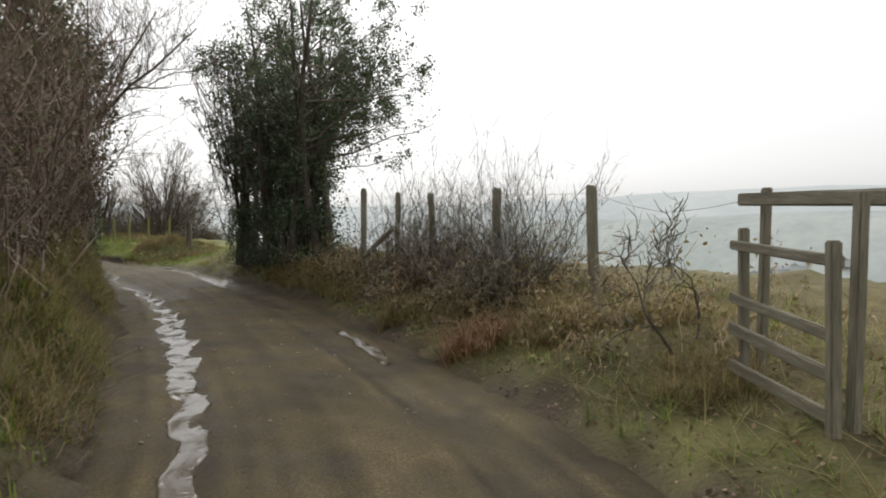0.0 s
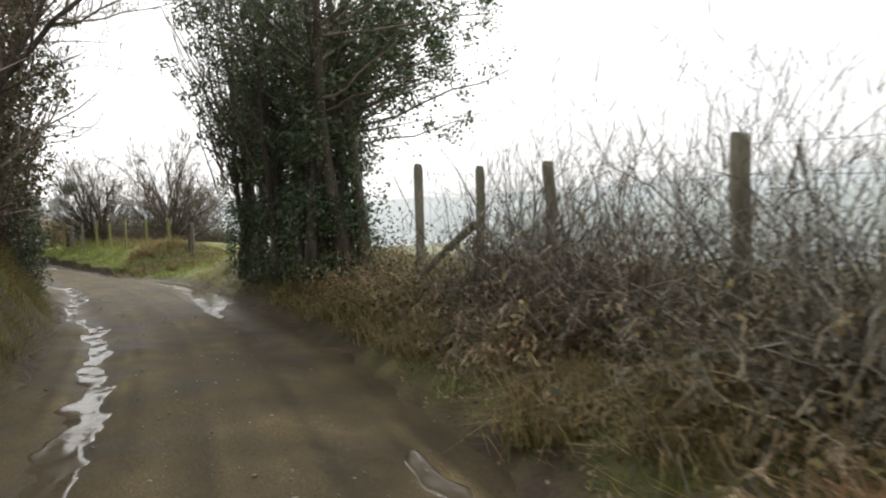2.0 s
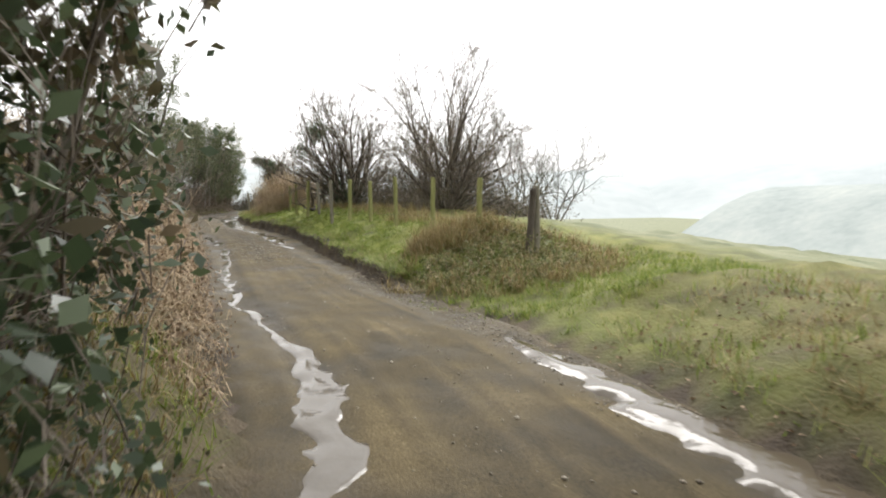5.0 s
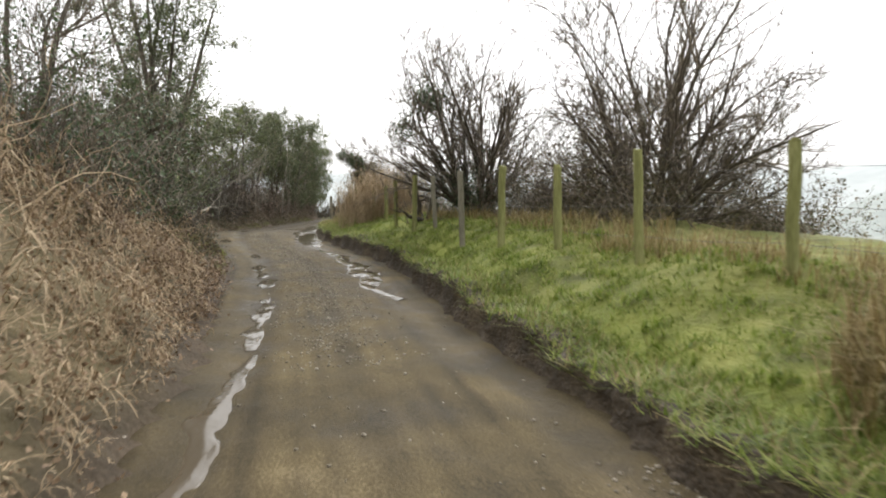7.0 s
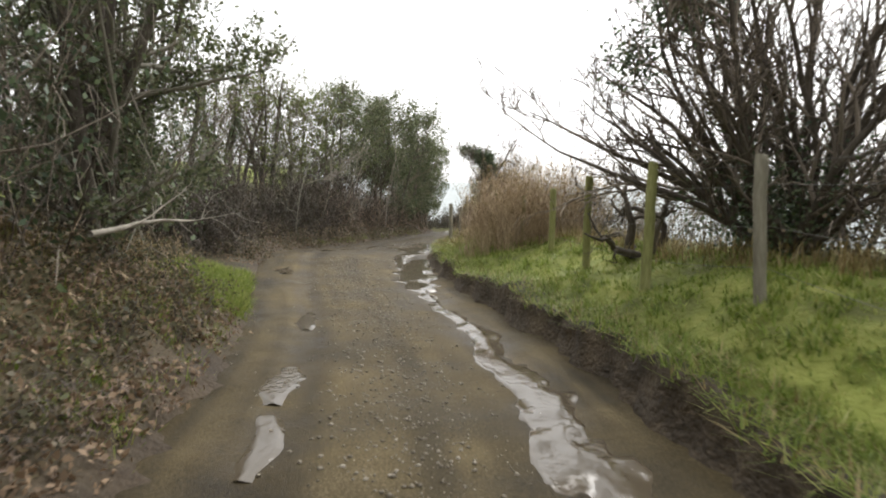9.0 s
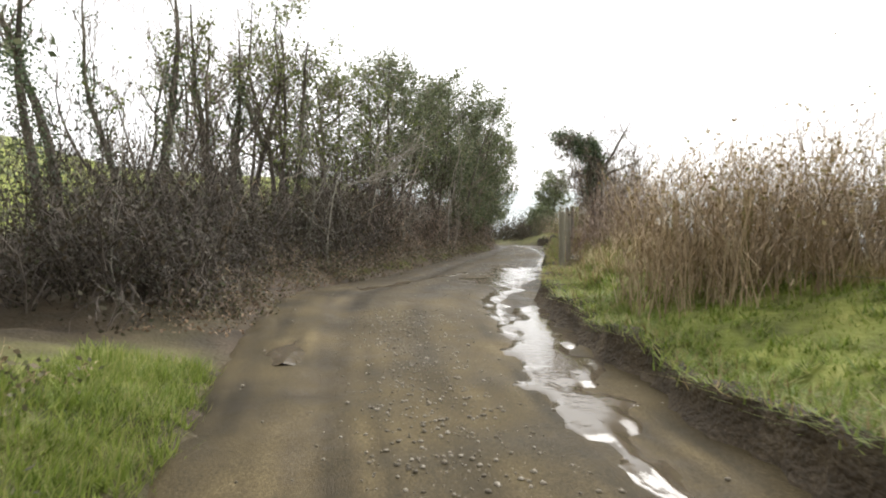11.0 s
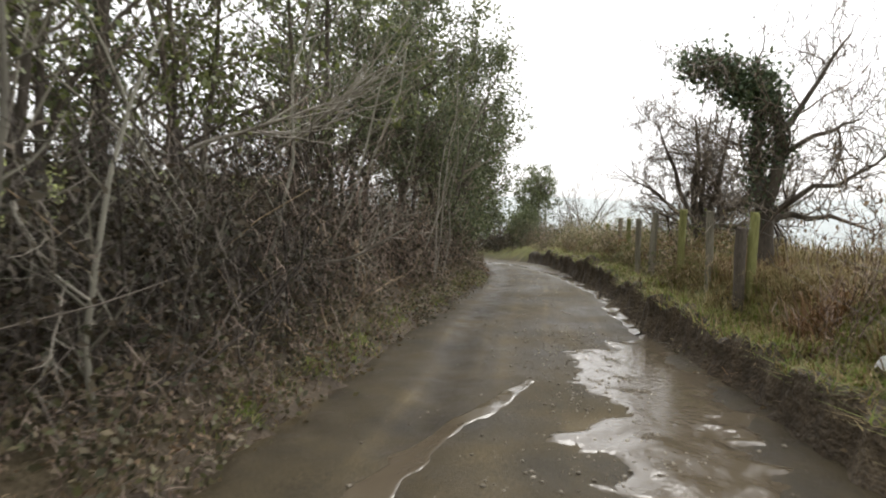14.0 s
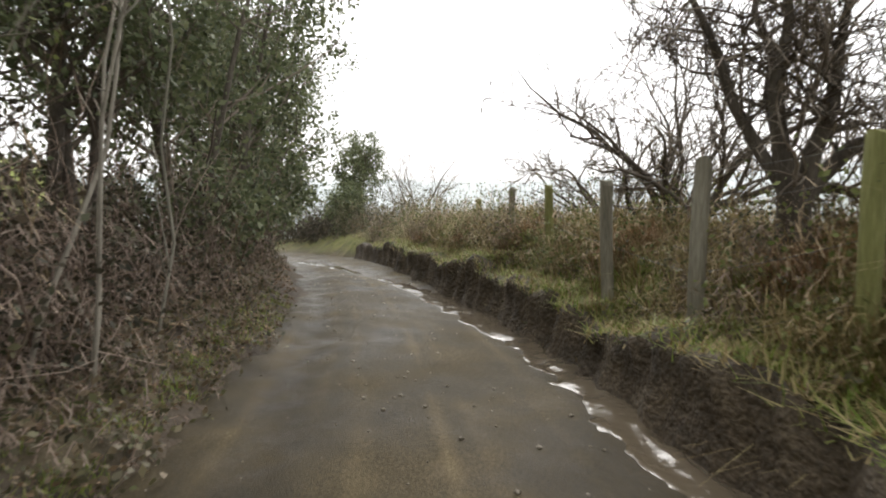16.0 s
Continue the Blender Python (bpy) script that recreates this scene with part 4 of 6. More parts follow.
def evergreen(label, base, height, radius, seed, mat=M_EVERGREEN, leaves=16000, leaf=0.042, low=0.1, twiggy=0, stems=2, point=0.6, name="evergreen_tree", limb=M_TWIG):
    """A leafy tree: stems, limbs out to an uneven crown, and leaves in tufts round the limbs' ends."""
    r = np.random.default_rng(seed)
    base = np.array([*base, float(land(np.array([base[0]]), np.array([base[1]]))[0]) - 0.08])
    tree = holder(name, label, "tree", group="leafy trees in the lane hedge", at=base)
    way = np.tile([[0, 0, 1.0]], (stems, 1)) + r.normal(size=(stems, 3)) * [0.12, 0.12, 0]
    p0 = grow(r.normal(size=(stems, 3)) * [0.12, 0.12, 0], way, height * r.uniform(0.8, 0.97, stems), 10, r, 0.2, 0.3)
    r0 = taper(0.03 * height / 2.2 * r.uniform(0.7, 1.1, stems), 10, 0.2)
    pile = Pile()
    pile.tubes(p0, r0, 7)
    pile.object("trunk", M_BARK, tree)
    a, w, rr, u = sprout(p0, r0, 60 // stems, r, low, 1.0, 1.1)
    bulge = np.clip(1.15 * (1 - ((u - 0.42) / 0.62) ** 2), 0.18, 1) ** point
    p1 = grow(a, w, radius * bulge * r.uniform(0.55, 1.15, len(a)), 6, r, 0.4, 0.7)
    r1 = taper(np.clip(rr * 0.5, 0.006, 0.035), 6, 0.25)
    ok = off_lane(p1[:, -1], base, 0.0)
    p1, r1 = p1[ok], r1[ok]
    crown = Pile()
    crown.tubes(p1, r1, 4)
    a, w, rr, u = sprout(p1, r1, 6, r, 0.2, 1.0, 0.8)
    p2 = grow(a, w, radius * 0.3 * r.uniform(0.5, 1.3, len(a)), 4, r, 0.4, 0.3)
    crown.tubes(p2, taper(np.clip(rr * 0.55, 0.005, 0.011), 4, 0.4), 2)
    if twiggy:
        a, w, rr, u = sprout(p2, taper(np.full(len(p2), 0.006), 4, 0.5), twiggy, r, 0.2, 1.0, 0.7)
        p3 = grow(a, w, radius * 0.16 * r.uniform(0.5, 1.6, len(a)), 2, r, 0.4, 0.3)
        crown.tubes(p3, taper(np.full(len(a), 0.0055), 2, 0.5), 2)
    crown.object("crown", limb, tree)
    tips = p2[:, 1:].reshape(-1, 3)
    tips = tips[off_lane(tips, base, -0.1)]
    tuft = tips[r.integers(0, len(tips), max(1, leaves // 22))]
    q = tuft[r.integers(0, len(tuft), leaves)] + r.normal(size=(leaves, 3)) * np.where(r.uniform(size=(leaves, 1)) < 0.7, leaf * 2.2, leaf * 5)
    q = q[off_lane(q, base, -0.1)]
    pile = Pile()
    pile.leaves(q, leaf, r)
    pile.object("foliage", mat, tree, kind="stuff")
    return tree


def along_lane(y0, y1, e0, e1, side):
    """Places beside the lane between two stations, e0 to e1 metres off its edge; side 1 is right, -1 left."""
    def spots(r, n):
        cy = r.uniform(y0, y1, n)
        return at_lane(cy, side * (lane_half(cy) + r.uniform(e0, e1, n)))
    return spots


def round_spot(x, y, rad):
    def spots(r, n):
        a, q = r.uniform(0, 6.283, n), rad * np.sqrt(r.uniform(0, 1, n))
        return np.stack([x + q * np.cos(a), y + q * np.sin(a)], 1)
    return spots




def grass(name, label, spots, count, low, high, seed, mat, lean=0.6, width=0.006, sink=0.02):
    """Blades over a stretch of ground, in tufts."""
    r = np.random.default_rng(seed)
    tufts = spots(r, count // 9)
    xy = np.repeat(tufts, 9, 0) + r.normal(size=(count // 9 * 9, 2)) * 0.05
    g = land_at(xy)
    g[:, 2] -= sink
    pile = Pile()
    tall = np.repeat(r.uniform(low, high, count // 9), 9) * r.uniform(0.6, 1.15, len(g))
    pile.blades(g, tall, r, lean, width, bent=high > 0.31)
    return pile.object(name, mat, label=label, category="grass", kind="stuff")


def litter(name, label, spots, count, size, seed, mat, lift=0.02, category="leaves"):
    """Loose leaves lying on the ground."""
    r = np.random.default_rng(seed)
    g = land_at(spots(r, count))
    g[:, 2] += r.uniform(0.0, lift, count)
    pile = Pile()
    pile.leaves(g, size, r, flat=0.35)
    return pile.object(name, mat, label=label, category=category, kind="stuff")


def box_bm(w, d, h, bevel=0.008, lift=0.0, wobble=0.0, seed=0):
    """A sawn timber standing on its base, edges worn round."""
    bm = bmesh.new()
    bmesh.ops.create_cube(bm, size=1.0, matrix=Matrix.Translation((0, 0, h / 2 + lift)) @ Matrix.Diagonal((w, d, h, 1)))
    bmesh.ops.subdivide_edges(bm, edges=[e for e in bm.edges if abs(e.verts[0].co.z - e.verts[1].co.z) > h * 0.5], cuts=4)
    bmesh.ops.bevel(bm, geom=[e for e in bm.edges if e.is_manifold and e.calc_face_angle(0) > 0.5], offset=bevel, segments=2, affect="EDGES")
    r = random.Random(seed)
    if wobble:
        for v in bm.verts:
            v.co.x += r.uniform(-wobble, wobble)
            v.co.y += r.uniform(-wobble, wobble)
    return bm


def round_post_bm(rad, h, seed=0):
    """A round fence post with a cut, slightly slanting top and a wandering grain line."""
    bm = bmesh.new()
    r = random.Random(seed)
    rings = []
    n = 12
    for k, z in enumerate((0, 0.25, 0.5, 0.75, 0.97, 1.0)):
        q = rad * (1.0 + r.uniform(-0.05, 0.05)) * (0.88 if z == 1.0 else 1.0)
        cx, cy = r.uniform(-.008, .008), r.uniform(-.008, .008)
        rings.append([bm.verts.new((cx + q * math.cos(a * 2 * math.pi / n), cy + q * math.sin(a * 2 * math.pi / n), z * h + (0.012 * math.cos(a) if z > .9 else 0))) for a in range(n)])
    for a, b in zip(rings, rings[1:]):
        for i in range(n):
            bm.faces.new((a[i], a[(i + 1) % n], b[(i + 1) % n], b[i]))
    bm.faces.new(rings[-1])
    bm.faces.new(rings[0][::-1])
    return bm


def wire_line(points, rad, name, parent, label=""):
    p = np.array(points, float)
    s = np.linspace(0, len(p) - 1, (len(p) - 1) * 6 + 1)
    q = np.stack([np.interp(s, np.arange(len(p)), p[:, k]) for k in range(3)], 1)
    q[:, 2] -= 0.02 * np.sin((s % 1) * np.pi)
    pile = Pile()
    pile.tubes(q[None], np.full((1, len(q)), rad), 4)
    ob = pile.object(name, M_WIRE, parent)
    return tagged(ob, label)


def fence(label, posts, seed, mats, wires=(0.25, 0.55, 0.85, 1.0), rad=0.05):
    """A post-and-wire fence: posts as (x, y, top) with small leans, wires strung from post to post."""
    r = random.Random(seed)
    top = holder("wire_fence", label, "fence")
    tops = []
    g = land_at(np.array([(x, y) for x, y, *_ in posts]))
    for k, ((x, y, z), q) in enumerate(zip(posts, g)):
        low = q[2] - 0.12
        bm = round_post_bm(rad * r.uniform(0.9, 1.12), z - low, seed + k)
        ob = part("post", bm, mats[k % len(mats)], top)
        ob.matrix_basis = pose(x, y, low, r.uniform(-2.5, 2.5), r.uniform(-2.5, 2.5), r.uniform(0, 90))
        tops.append((x, y, q[2], z))
    for f in wires:
        wire_line([(x, y + 0.05, b + (t - b) * f * 0.95) for x, y, b, t in tops], 0.0018, "wire", top)
    return top

# ---- first stretch: hedge on the left bank ----
for k in range(5):
    thicket("hedge_shrub", "tall tangled leafless hedge of red-brown twigs on the bank", "hedge", along_lane(-3.0 + 3.7 * k, 1.0 + 3.7 * k, 0.5, 2.7, -1), 210,
            3.9, 100 + k, M_RED_TWIG, spread=0.36, twigs=9, fine=5, radius=0.010, wiggle=0.9, leaves=6000, leaf_mat=M_BRAMBLE, leaf_size=0.028, leaf_high=0.8, reach=0.27)
thicket("hedge_shrub", "leafy dark hedge bush by the bend", "hedge", along_lane(14.6, 18.4, 0.5, 2.2, -1), 150, 4.2, 107, M_TWIG, spread=0.25, twigs=9, fine=4,
        radius=0.0115, leaves=23000, leaf_mat=M_BRAMBLE, leaf_size=0.042, reach=0.26)
bare_tree("leafless ash leaning over the hedge", at_lane(np.array([14.2]), np.array([-2.9]))[0], 6.2, 2.4, 110, stems=4, lean=(0.22, 0.08), limbs=36, low=0.4, splay=0.3)
bare_tree("leafless ash rising from the hedge", at_lane(np.array([9.0]), np.array([-4.1]))[0], 6.6, 2.4, 111, stems=3, limbs=24, low=0.35)

for k, (cy, e, h) in enumerate(((12.4, 2.0, 5.6), (14.6, 1.5, 5.4), (16.2, 1.4, 5.2), (17.6, 1.6, 4.8), (18.8, 2.3, 4.6))):
    evergreen("tall dark ivy-grown bush behind the hedge", at_lane(np.array([cy]), -(lane_half(cy) + np.array([e])))[0], h, 1.5, 115 + k, mat=M_EVERGREEN, leaves=12500, leaf=0.041, stems=4, low=0.1,
              twiggy=2)

thicket("hedge_shrub", "dark ivy and bramble skirt hanging down the bank to the lane", "hedge", along_lane(15.0, 18.3, 0.12, 1.0, -1), 170, 1.7, 108, M_TWIG, spread=0.5, twigs=8, fine=3,
        radius=0.008, arch=0.4, leaves=12000, leaf_mat=M_IVY, leaf_size=0.03, clear=0.0)

# ---- right of the first bend: ivy-clad tree ----
IVY_STEMS = [(-5.72, 17.42), (-5.26, 16.9), (-4.76, 16.2), (-4.24, 15.6), (-3.74, 15.15), (-3.2, 14.7), (-3.05, 14.5)]


def clear_of_lane(p):
    """Which leaves lie outside the wedge that traffic keeps open over the lane, wider with height."""
    at, off, half = to_lane(p[:, 0], p[:, 1])
    return off - half > 0.06 - 0.42 * np.clip(p[:, 2] - 1.9, 0, 3)


def ivy_clump():
    """A row of old stems close together, clad in ivy to the fork, under one leafy crown that hangs out over the field."""
    r = np.random.default_rng(55)
    base = land_at(np.array(IVY_STEMS))
    o = base.mean(0)
    o[2] = base[:, 2].min() - 0.1
    tree = holder("ivy_clad_tree", "large old hedgerow tree with several stems smothered in dark ivy", "tree", at=o)
    field = np.array([0.84, 0.54, 0.0])
    m = 35
    s = np.repeat(base, 5, 0) - o + r.normal(size=(m, 3)) * [0.17, 0.17, 0]
    way = np.tile([[0.02, 0, 1.0]], (m, 1)) + (s * [0.05, 0.05, 0]) + r.normal(size=(m, 3)) * [0.09, 0.09, 0]
    p0 = grow(s, way, r.uniform(3.9, 6.3, m), 10, r, 0.2, 0.2)
    p0 = p0[clear_of_lane(p0.reshape(-1, 3) + o - [0.3, 0, 0]).reshape(m, -1)[:, 2:].all(1)]
    m = len(p0)
    r0 = taper(r.uniform(0.05, 0.11, m), 10, 0.2)
    r0[:, :4] *= np.array([1.5, 1.25, 1.1, 1.0])
    pile = Pile()
    pile.tubes(p0, r0, 8)
    pile.object("trunk", M_BARK, tree, label="dark ivy-covered stems")
    a, w, rr, u = sprout(p0, r0, 10, r, 0.36, 1.0, 0.85)
    toward = (w * field).sum(1)
    w = w + field * (r.uniform(0.0, 1.1, len(w)) * (toward > -0.5))[:, None]
    toward = (unit(w) * field).sum(1)
    bulge = np.interp(a[:, 2], [1.6, 2.3, 3.2, 4.4, 5.6, 6.4], [0.25, 0.8, 1.4, 1.45, 1.05, 0.7])
    p1 = grow(a, w, bulge * r.uniform(0.55, 1.1, len(a)) * (1.0 + 1.1 * np.clip(toward, 0, 1)), 7, r, 0.4, 0.12)
    r1 = taper(np.clip(rr * 0.5, 0.008, 0.03), 7, 0.2)
    # boughs that reach far out over the field, and short ones over the lane
    g = r.integers(0, m, 46)
    far = np.arange(46) < 30
    g[:18] = int(m * 0.62) + np.arange(18) * (m - int(m * 0.62)) // 18
    start = p0[g, 4] + np.stack([0 * g, 0 * g, r.uniform(0.0, 1.1, 46)], 1)
    aim = np.where(far[:, None], field + np.array([0.15, -0.35, 0.36]), np.array([-0.75, -0.25, 0.75])) + r.normal(size=(46, 3)) * [0.2, 0.3, 0.22]
    aim[:18, 1] -= 0.12
    aim[:18, 2] += 0.1
    pb = grow(start, aim, np.where(far, r.uniform(1.9, 3.3, 46), r.uniform(0.9, 1.7, 46)), 7, r, 0.4, 0.25)
    p1, r1 = np.concatenate([p1, pb]), np.concatenate([r1, taper(np.full(46, 0.026), 7, 0.25)])
    ok = clear_of_lane(p1[:, -1] + o) & ((p1[:, -1, 2] > 3.1) | (np.linalg.norm(p1[:, -1] - p1[:, 0], axis=1) < 1.1) | ((np.arange(len(p1)) >= len(p1) - 46) & (p1[:, -1, 2] > 2.75)))
    p1, r1 = p1[ok], r1[ok]
    crown = Pile()
    crown.tubes(p1, r1, 4)
    a, w, rr, u = sprout(p1, r1, 7, r, 0.25, 1.0, 0.8)
    p2 = grow(a, w, r.uniform(0.2, 0.65, len(a)), 5, r, 0.45, 0.35)
    crown.tubes(p2, taper(np.clip(rr * 0.5, 0.004, 0.009), 5, 0.4), 3)
    # bare shoots that fan out of the ivy on the lane's side
    side = np.repeat(s[:15], 5, 0) + [0, 0, 2.2] + r.normal(size=(75, 3)) * [0.25, 0.25, 0.35]
    q = grow(side, r.normal(size=(75, 3)) * 0.2 + [-0.30, 0.02, 1.0], r.uniform(2.2, 4.0, 75), 7, r, 0.3, 0.3)
    rq = taper(np.full(75, 0.017), 7, 0.3)
    ok = clear_of_lane(q.reshape(-1, 3) + o).reshape(-1, 7).all(1)
    q, rq = q[ok], rq[ok]
    crown.tubes(q, rq, 4)
    a, w, rr, u = sprout(q, rq, 9, r, 0.2, 1.0, 0.5)
    q2 = grow(a, w, r.uniform(0.3, 0.95, len(a)), 4, r, 0.35, 0.4)
    crown.tubes(q2, taper(np.full(len(a), 0.0075), 4, 0.5), 2)
    crown.object("crown", M_TWIG, tree)
    leaf = Pile()
    # the ivy's skin round the stems: close below, bulging towards the fork, with vertical gaps
    n = 76000
    k = r.integers(0, m, n)
    h = r.uniform(0, 1, n) ** 0.9 * 4.0
    row = np.clip(h / 6.0 * 9, 0, 8)
    i0 = row.astype(int)
    core = p0[k, i0] * (1 - (row - i0))[:, None] + p0[k, i0 + 1] * (row - i0)[:, None]
    az = r.uniform(0, 6.283, n)
    girth = np.interp(h, [0, 0.6, 1.5, 2.6, 4.0], [0.62, 0.44, 0.35, 0.29, 0.38])
    q = core + np.stack([np.cos(az), np.sin(az), 0 * az], 1) * (girth + 0.09 * np.sin(3 * az + 2 * h + k))[:, None] + r.normal(size=(n, 3)) * 0.06
    keep = wave(q[:, 0] * 3 + q[:, 1] * 2, q[:, 2] * 1.6, 71, 1.3) + r.normal(size=n) * 0.45 > -0.55 + 0.9 * np.clip(0.9 - h, 0, 1) + 0.55 * np.clip(h - 1.1, 0, 1)
    leaf.leaves(q[keep & clear_of_lane(q + o)], 0.031, r)
    # leaves in tufts at the ends of the crown's twigs
    tips = p2[:, 2:].reshape(-1, 3)
    n = 50000
    pull = np.clip(0.45 + 0.5 * np.abs((tips * field).sum(1)), 0.3, 1.9)
    tuft = tips[r.choice(len(tips), 2000, p=pull / pull.sum())]
    q = tuft[r.integers(0, 2000, n)] + r.normal(size=(n, 3)) * np.where(r.uniform(size=(n, 1)) < 0.8, 0.075, 0.15)
    leaf.leaves(q[clear_of_lane(q + o)], 0.034, r)
    leaf.object("ivy", M_IVY, tree, label="dark glossy ivy leaves")


ivy_clump()
for k, (x, y) in enumerate(((0.8, 7.9), (0.05, 9.5), (-0.5, 10.8))):
    thicket("bramble_thicket", "dark leafless thorn clump in the fence line", "thicket", round_spot(x, y, 0.65), 140, 1.6, 140 + 30 * k, (M_GREY_TWIG, M_TWIG, M_GREY_TWIG)[k], spread=0.6, twigs=9, fine=4,
            radius=0.009, wiggle=1.2, leaves=1300, leaf_mat=M_BRAMBLE, leaf_size=0.022, leaf_high=0.5, reach=0.4)
thicket("bramble_thicket", "thin upright whips of thorn growing along the fence", "thicket", along_lane(6.6, 10.4, 1.0, 2.2, 1), 150, 2.1, 142, M_GREY_TWIG, spread=0.12, twigs=6, fine=2,
        radius=0.006, wiggle=0.4, leaves=400, leaf_mat=M_DEADLEAF, leaf_size=0.02, leaf_high=0.4, reach=0.22)
thicket("bramble_thicket", "low brambles and dead stems at the foot of the bank", "thicket", along_lane(6.0, 13.8, 0.25, 1.5, 1), 420, 0.8, 141, M_PALE_TWIG, spread=0.8, twigs=6,
        fine=3, radius=0.005, arch=0.9, leaves=5000, leaf_mat=M_BRAMBLE, leaf_size=0.03)
thicket("bracken_bank", "golden dead bracken and bramble leaves covering the roadside bank", "bracken", along_lane(10.6, 14.2, 0.2, 1.7, 1), 260, 0.5, 146, M_PALE_TWIG, spread=1.0, twigs=5, fine=2,
        radius=0.004, arch=1.0, leaves=9000, leaf_mat=M_STRAW, leaf_size=0.026)
grass("straw_clump", "drooping golden dead grass on the roadside bank", along_lane(9.6, 14.0, 0.1, 1.5, 1), 6300, 0.14, 0.36, 148, M_STRAW, 1.2, 0.005)
LANE_FENCE = fence("weathered post and wire fence on the bank", [(1.47, 6.22, 1.76), (0.66, 8.45, 1.88), (-0.22, 10.4, 1.92), (-0.92, 11.44, 1.98), (-1.66, 12.48, 2.12)], 300, [M_POST], rad=0.055)

wire_line([(1.47, 6.27, 1.68), (1.82, 5.3, 1.48), (2.14, 4.36, 1.56)], 0.002, "wire", LANE_FENCE)


def brace():
    p, q = Vector((-0.95, 11.40, 1.35)), Vector((-1.55, 12.0, 0.82))
    ob = holder("fallen_rail", "broken round rail leaning against a fence post", "rail", at=p)
    b = part("rail", round_post_bm(0.045, (p - q).length + 0.3, 5), M_POST, ob)
    b.matrix_basis = (q - p).to_track_quat("Z", "Y").to_matrix().to_4x4()


brace()


def stile():
    """A timber stile: a tall frame with a top rail, and a lower rail fence with four boards before it."""
    ob = holder("wooden_stile", "weathered grey timber stile with four rails and a tall handrail frame", "stile", at=(2.0, 3.6, 0.2))
    mk = lambda nm, bm, m: setattr(part(nm, bm, M_POST, ob), "matrix_basis", Matrix.Translation((-2.0, -3.6, -0.2)) @ m)
    for x, y, top in ((2.13, 4.28, 1.62), (2.0, 3.10, 1.53)):
        mk("tall_post", box_bm(0.055, 0.064, top - 0.15, 0.008, 0, 0.002, int(y * 100)), pose(x, y, 0.15, 0, 1, 4))
    for x, y, top in ((1.93, 4.08, 1.35), (1.88, 3.05, 1.29)):
        mk("low_post", box_bm(0.055, 0.064, top - 0.12, 0.008, 0, 0.002, int(y * 90)), pose(x, y, 0.12, 0, -1, -3))
    mk("top_rail", box_bm(0.04, 0.085, 1.36, 0.008, 0, 0.002, 3), pose(2.03, 4.40, 1.545, 92, 0, 4))
    for k, (za, zb) in enumerate(((1.24, 1.19), (0.90, 0.82), (0.70, 0.62), (0.46, 0.41))):
        tilt = math.degrees(math.atan2(zb - za, 1.03))
        mk("rail", box_bm(0.032, 0.06 if k < 2 else 0.075, 1.10, 0.007, 0, 0.002, 10 + k), pose(1.85, 4.12, za, 90 - tilt, 0, 2))


stile()
bare_tree("small lichened thorn sapling beside the stile", (1.78, 4.75), 1.3, 0.6, 145, stems=2, limbs=14, branches=5, twigs=3, fine=0, stem_r=0.014, crooked=1.8, mat=M_GREY_TWIG, low=0.3,
          name="thorn_sapling", rise=0.3)

# ---- second stretch: dead bracken on the left bank and the trees above it ----
for k in range(3):
    thicket("bracken_bank", "dead brown bracken and bramble covering the bank", "bracken", along_lane(19.0 + 3.4 * k, 22.8 + 3.4 * k, 0.12, 2.7, -1), 640,
            0.72, 150 + k, M_PALE_TWIG, spread=1.0, twigs=6, fine=2, radius=0.005, arch=1.0, leaves=5000, leaf_mat=M_DEADLEAF, leaf_size=0.02, clear=-0.05)
thicket("bracken_bank", "long bleached bracken stems tumbling down the bank", "bracken", along_lane(19.0, 29.5, 0.2, 3.0, -1), 420, 1.25, 156, M_PALE_TWIG, spread=0.9, twigs=5, fine=2,
        radius=0.007, arch=0.8, clear=-0.05)
thicket("bracken_bank", "short dead bracken hanging over the lane edge", "bracken", along_lane(19.5, 29.5, 0.02, 0.7, -1), 620, 0.42, 154, M_PALE_TWIG, spread=1.0, twigs=5, fine=2,
        radius=0.004, arch=1.0, leaves=6000, leaf_mat=M_DEADLEAF, leaf_size=0.02, clear=-0.1)
for k, (x, y, h, s, n) in enumerate(((-24.6, 30.5, 6.0, 1.9, 20000), (-26.1, 31.4, 4.6, 1.0, 8500), (-28.2, 31.7, 3.6, 1.2, 3000), (-30.2, 32.6, 3.2, 1.0, 1200))):
    evergreen("hedgerow tree of fine twigs and dull green leaves above the bank", (x, y), h, s, 160 + k, leaves=int(n * 1.25), leaf=0.027, twiggy=6, stems=6, low=0.05, limb=M_GREY_TWIG)
bare_tree("leafless ash on top of the bank", (-23.3, 27.3), 5.2, 1.9, 164, stems=5, limbs=40, low=0.3, splay=0.35)
for k in range(2):
    thicket("hedge_shrub", "dark tangled leafless shrubs on the bank", "hedge", along_lane(28.0 + 2.4 * k, 30.8 + 2.4 * k, 1.1, 3.0, -1), 190, 2.2, 165 + k, M_TWIG, spread=0.5, twigs=8, fine=4,
            radius=0.009, arch=0.3, leaves=8000, leaf_mat=M_IVY, leaf_size=0.028)

thicket("dead_branch_pile", "bleached dead branches lying over the bracken", "branches", along_lane(20.0, 28.5, 0.2, 2.2, -1), 90, 1.3, 168, M_PALE_TWIG, spread=1.2, twigs=4, fine=2,
        radius=0.011, arch=0.5)

# ---- trees behind the right-hand fence ----
fan_tree("round leafless thorn tree behind the fence", (-15.35, 34.2), 5.5, 2.7, 177, stems=34, tilt=1.25, stem_r=0.05, side=12, fine=2, thick=1.3)
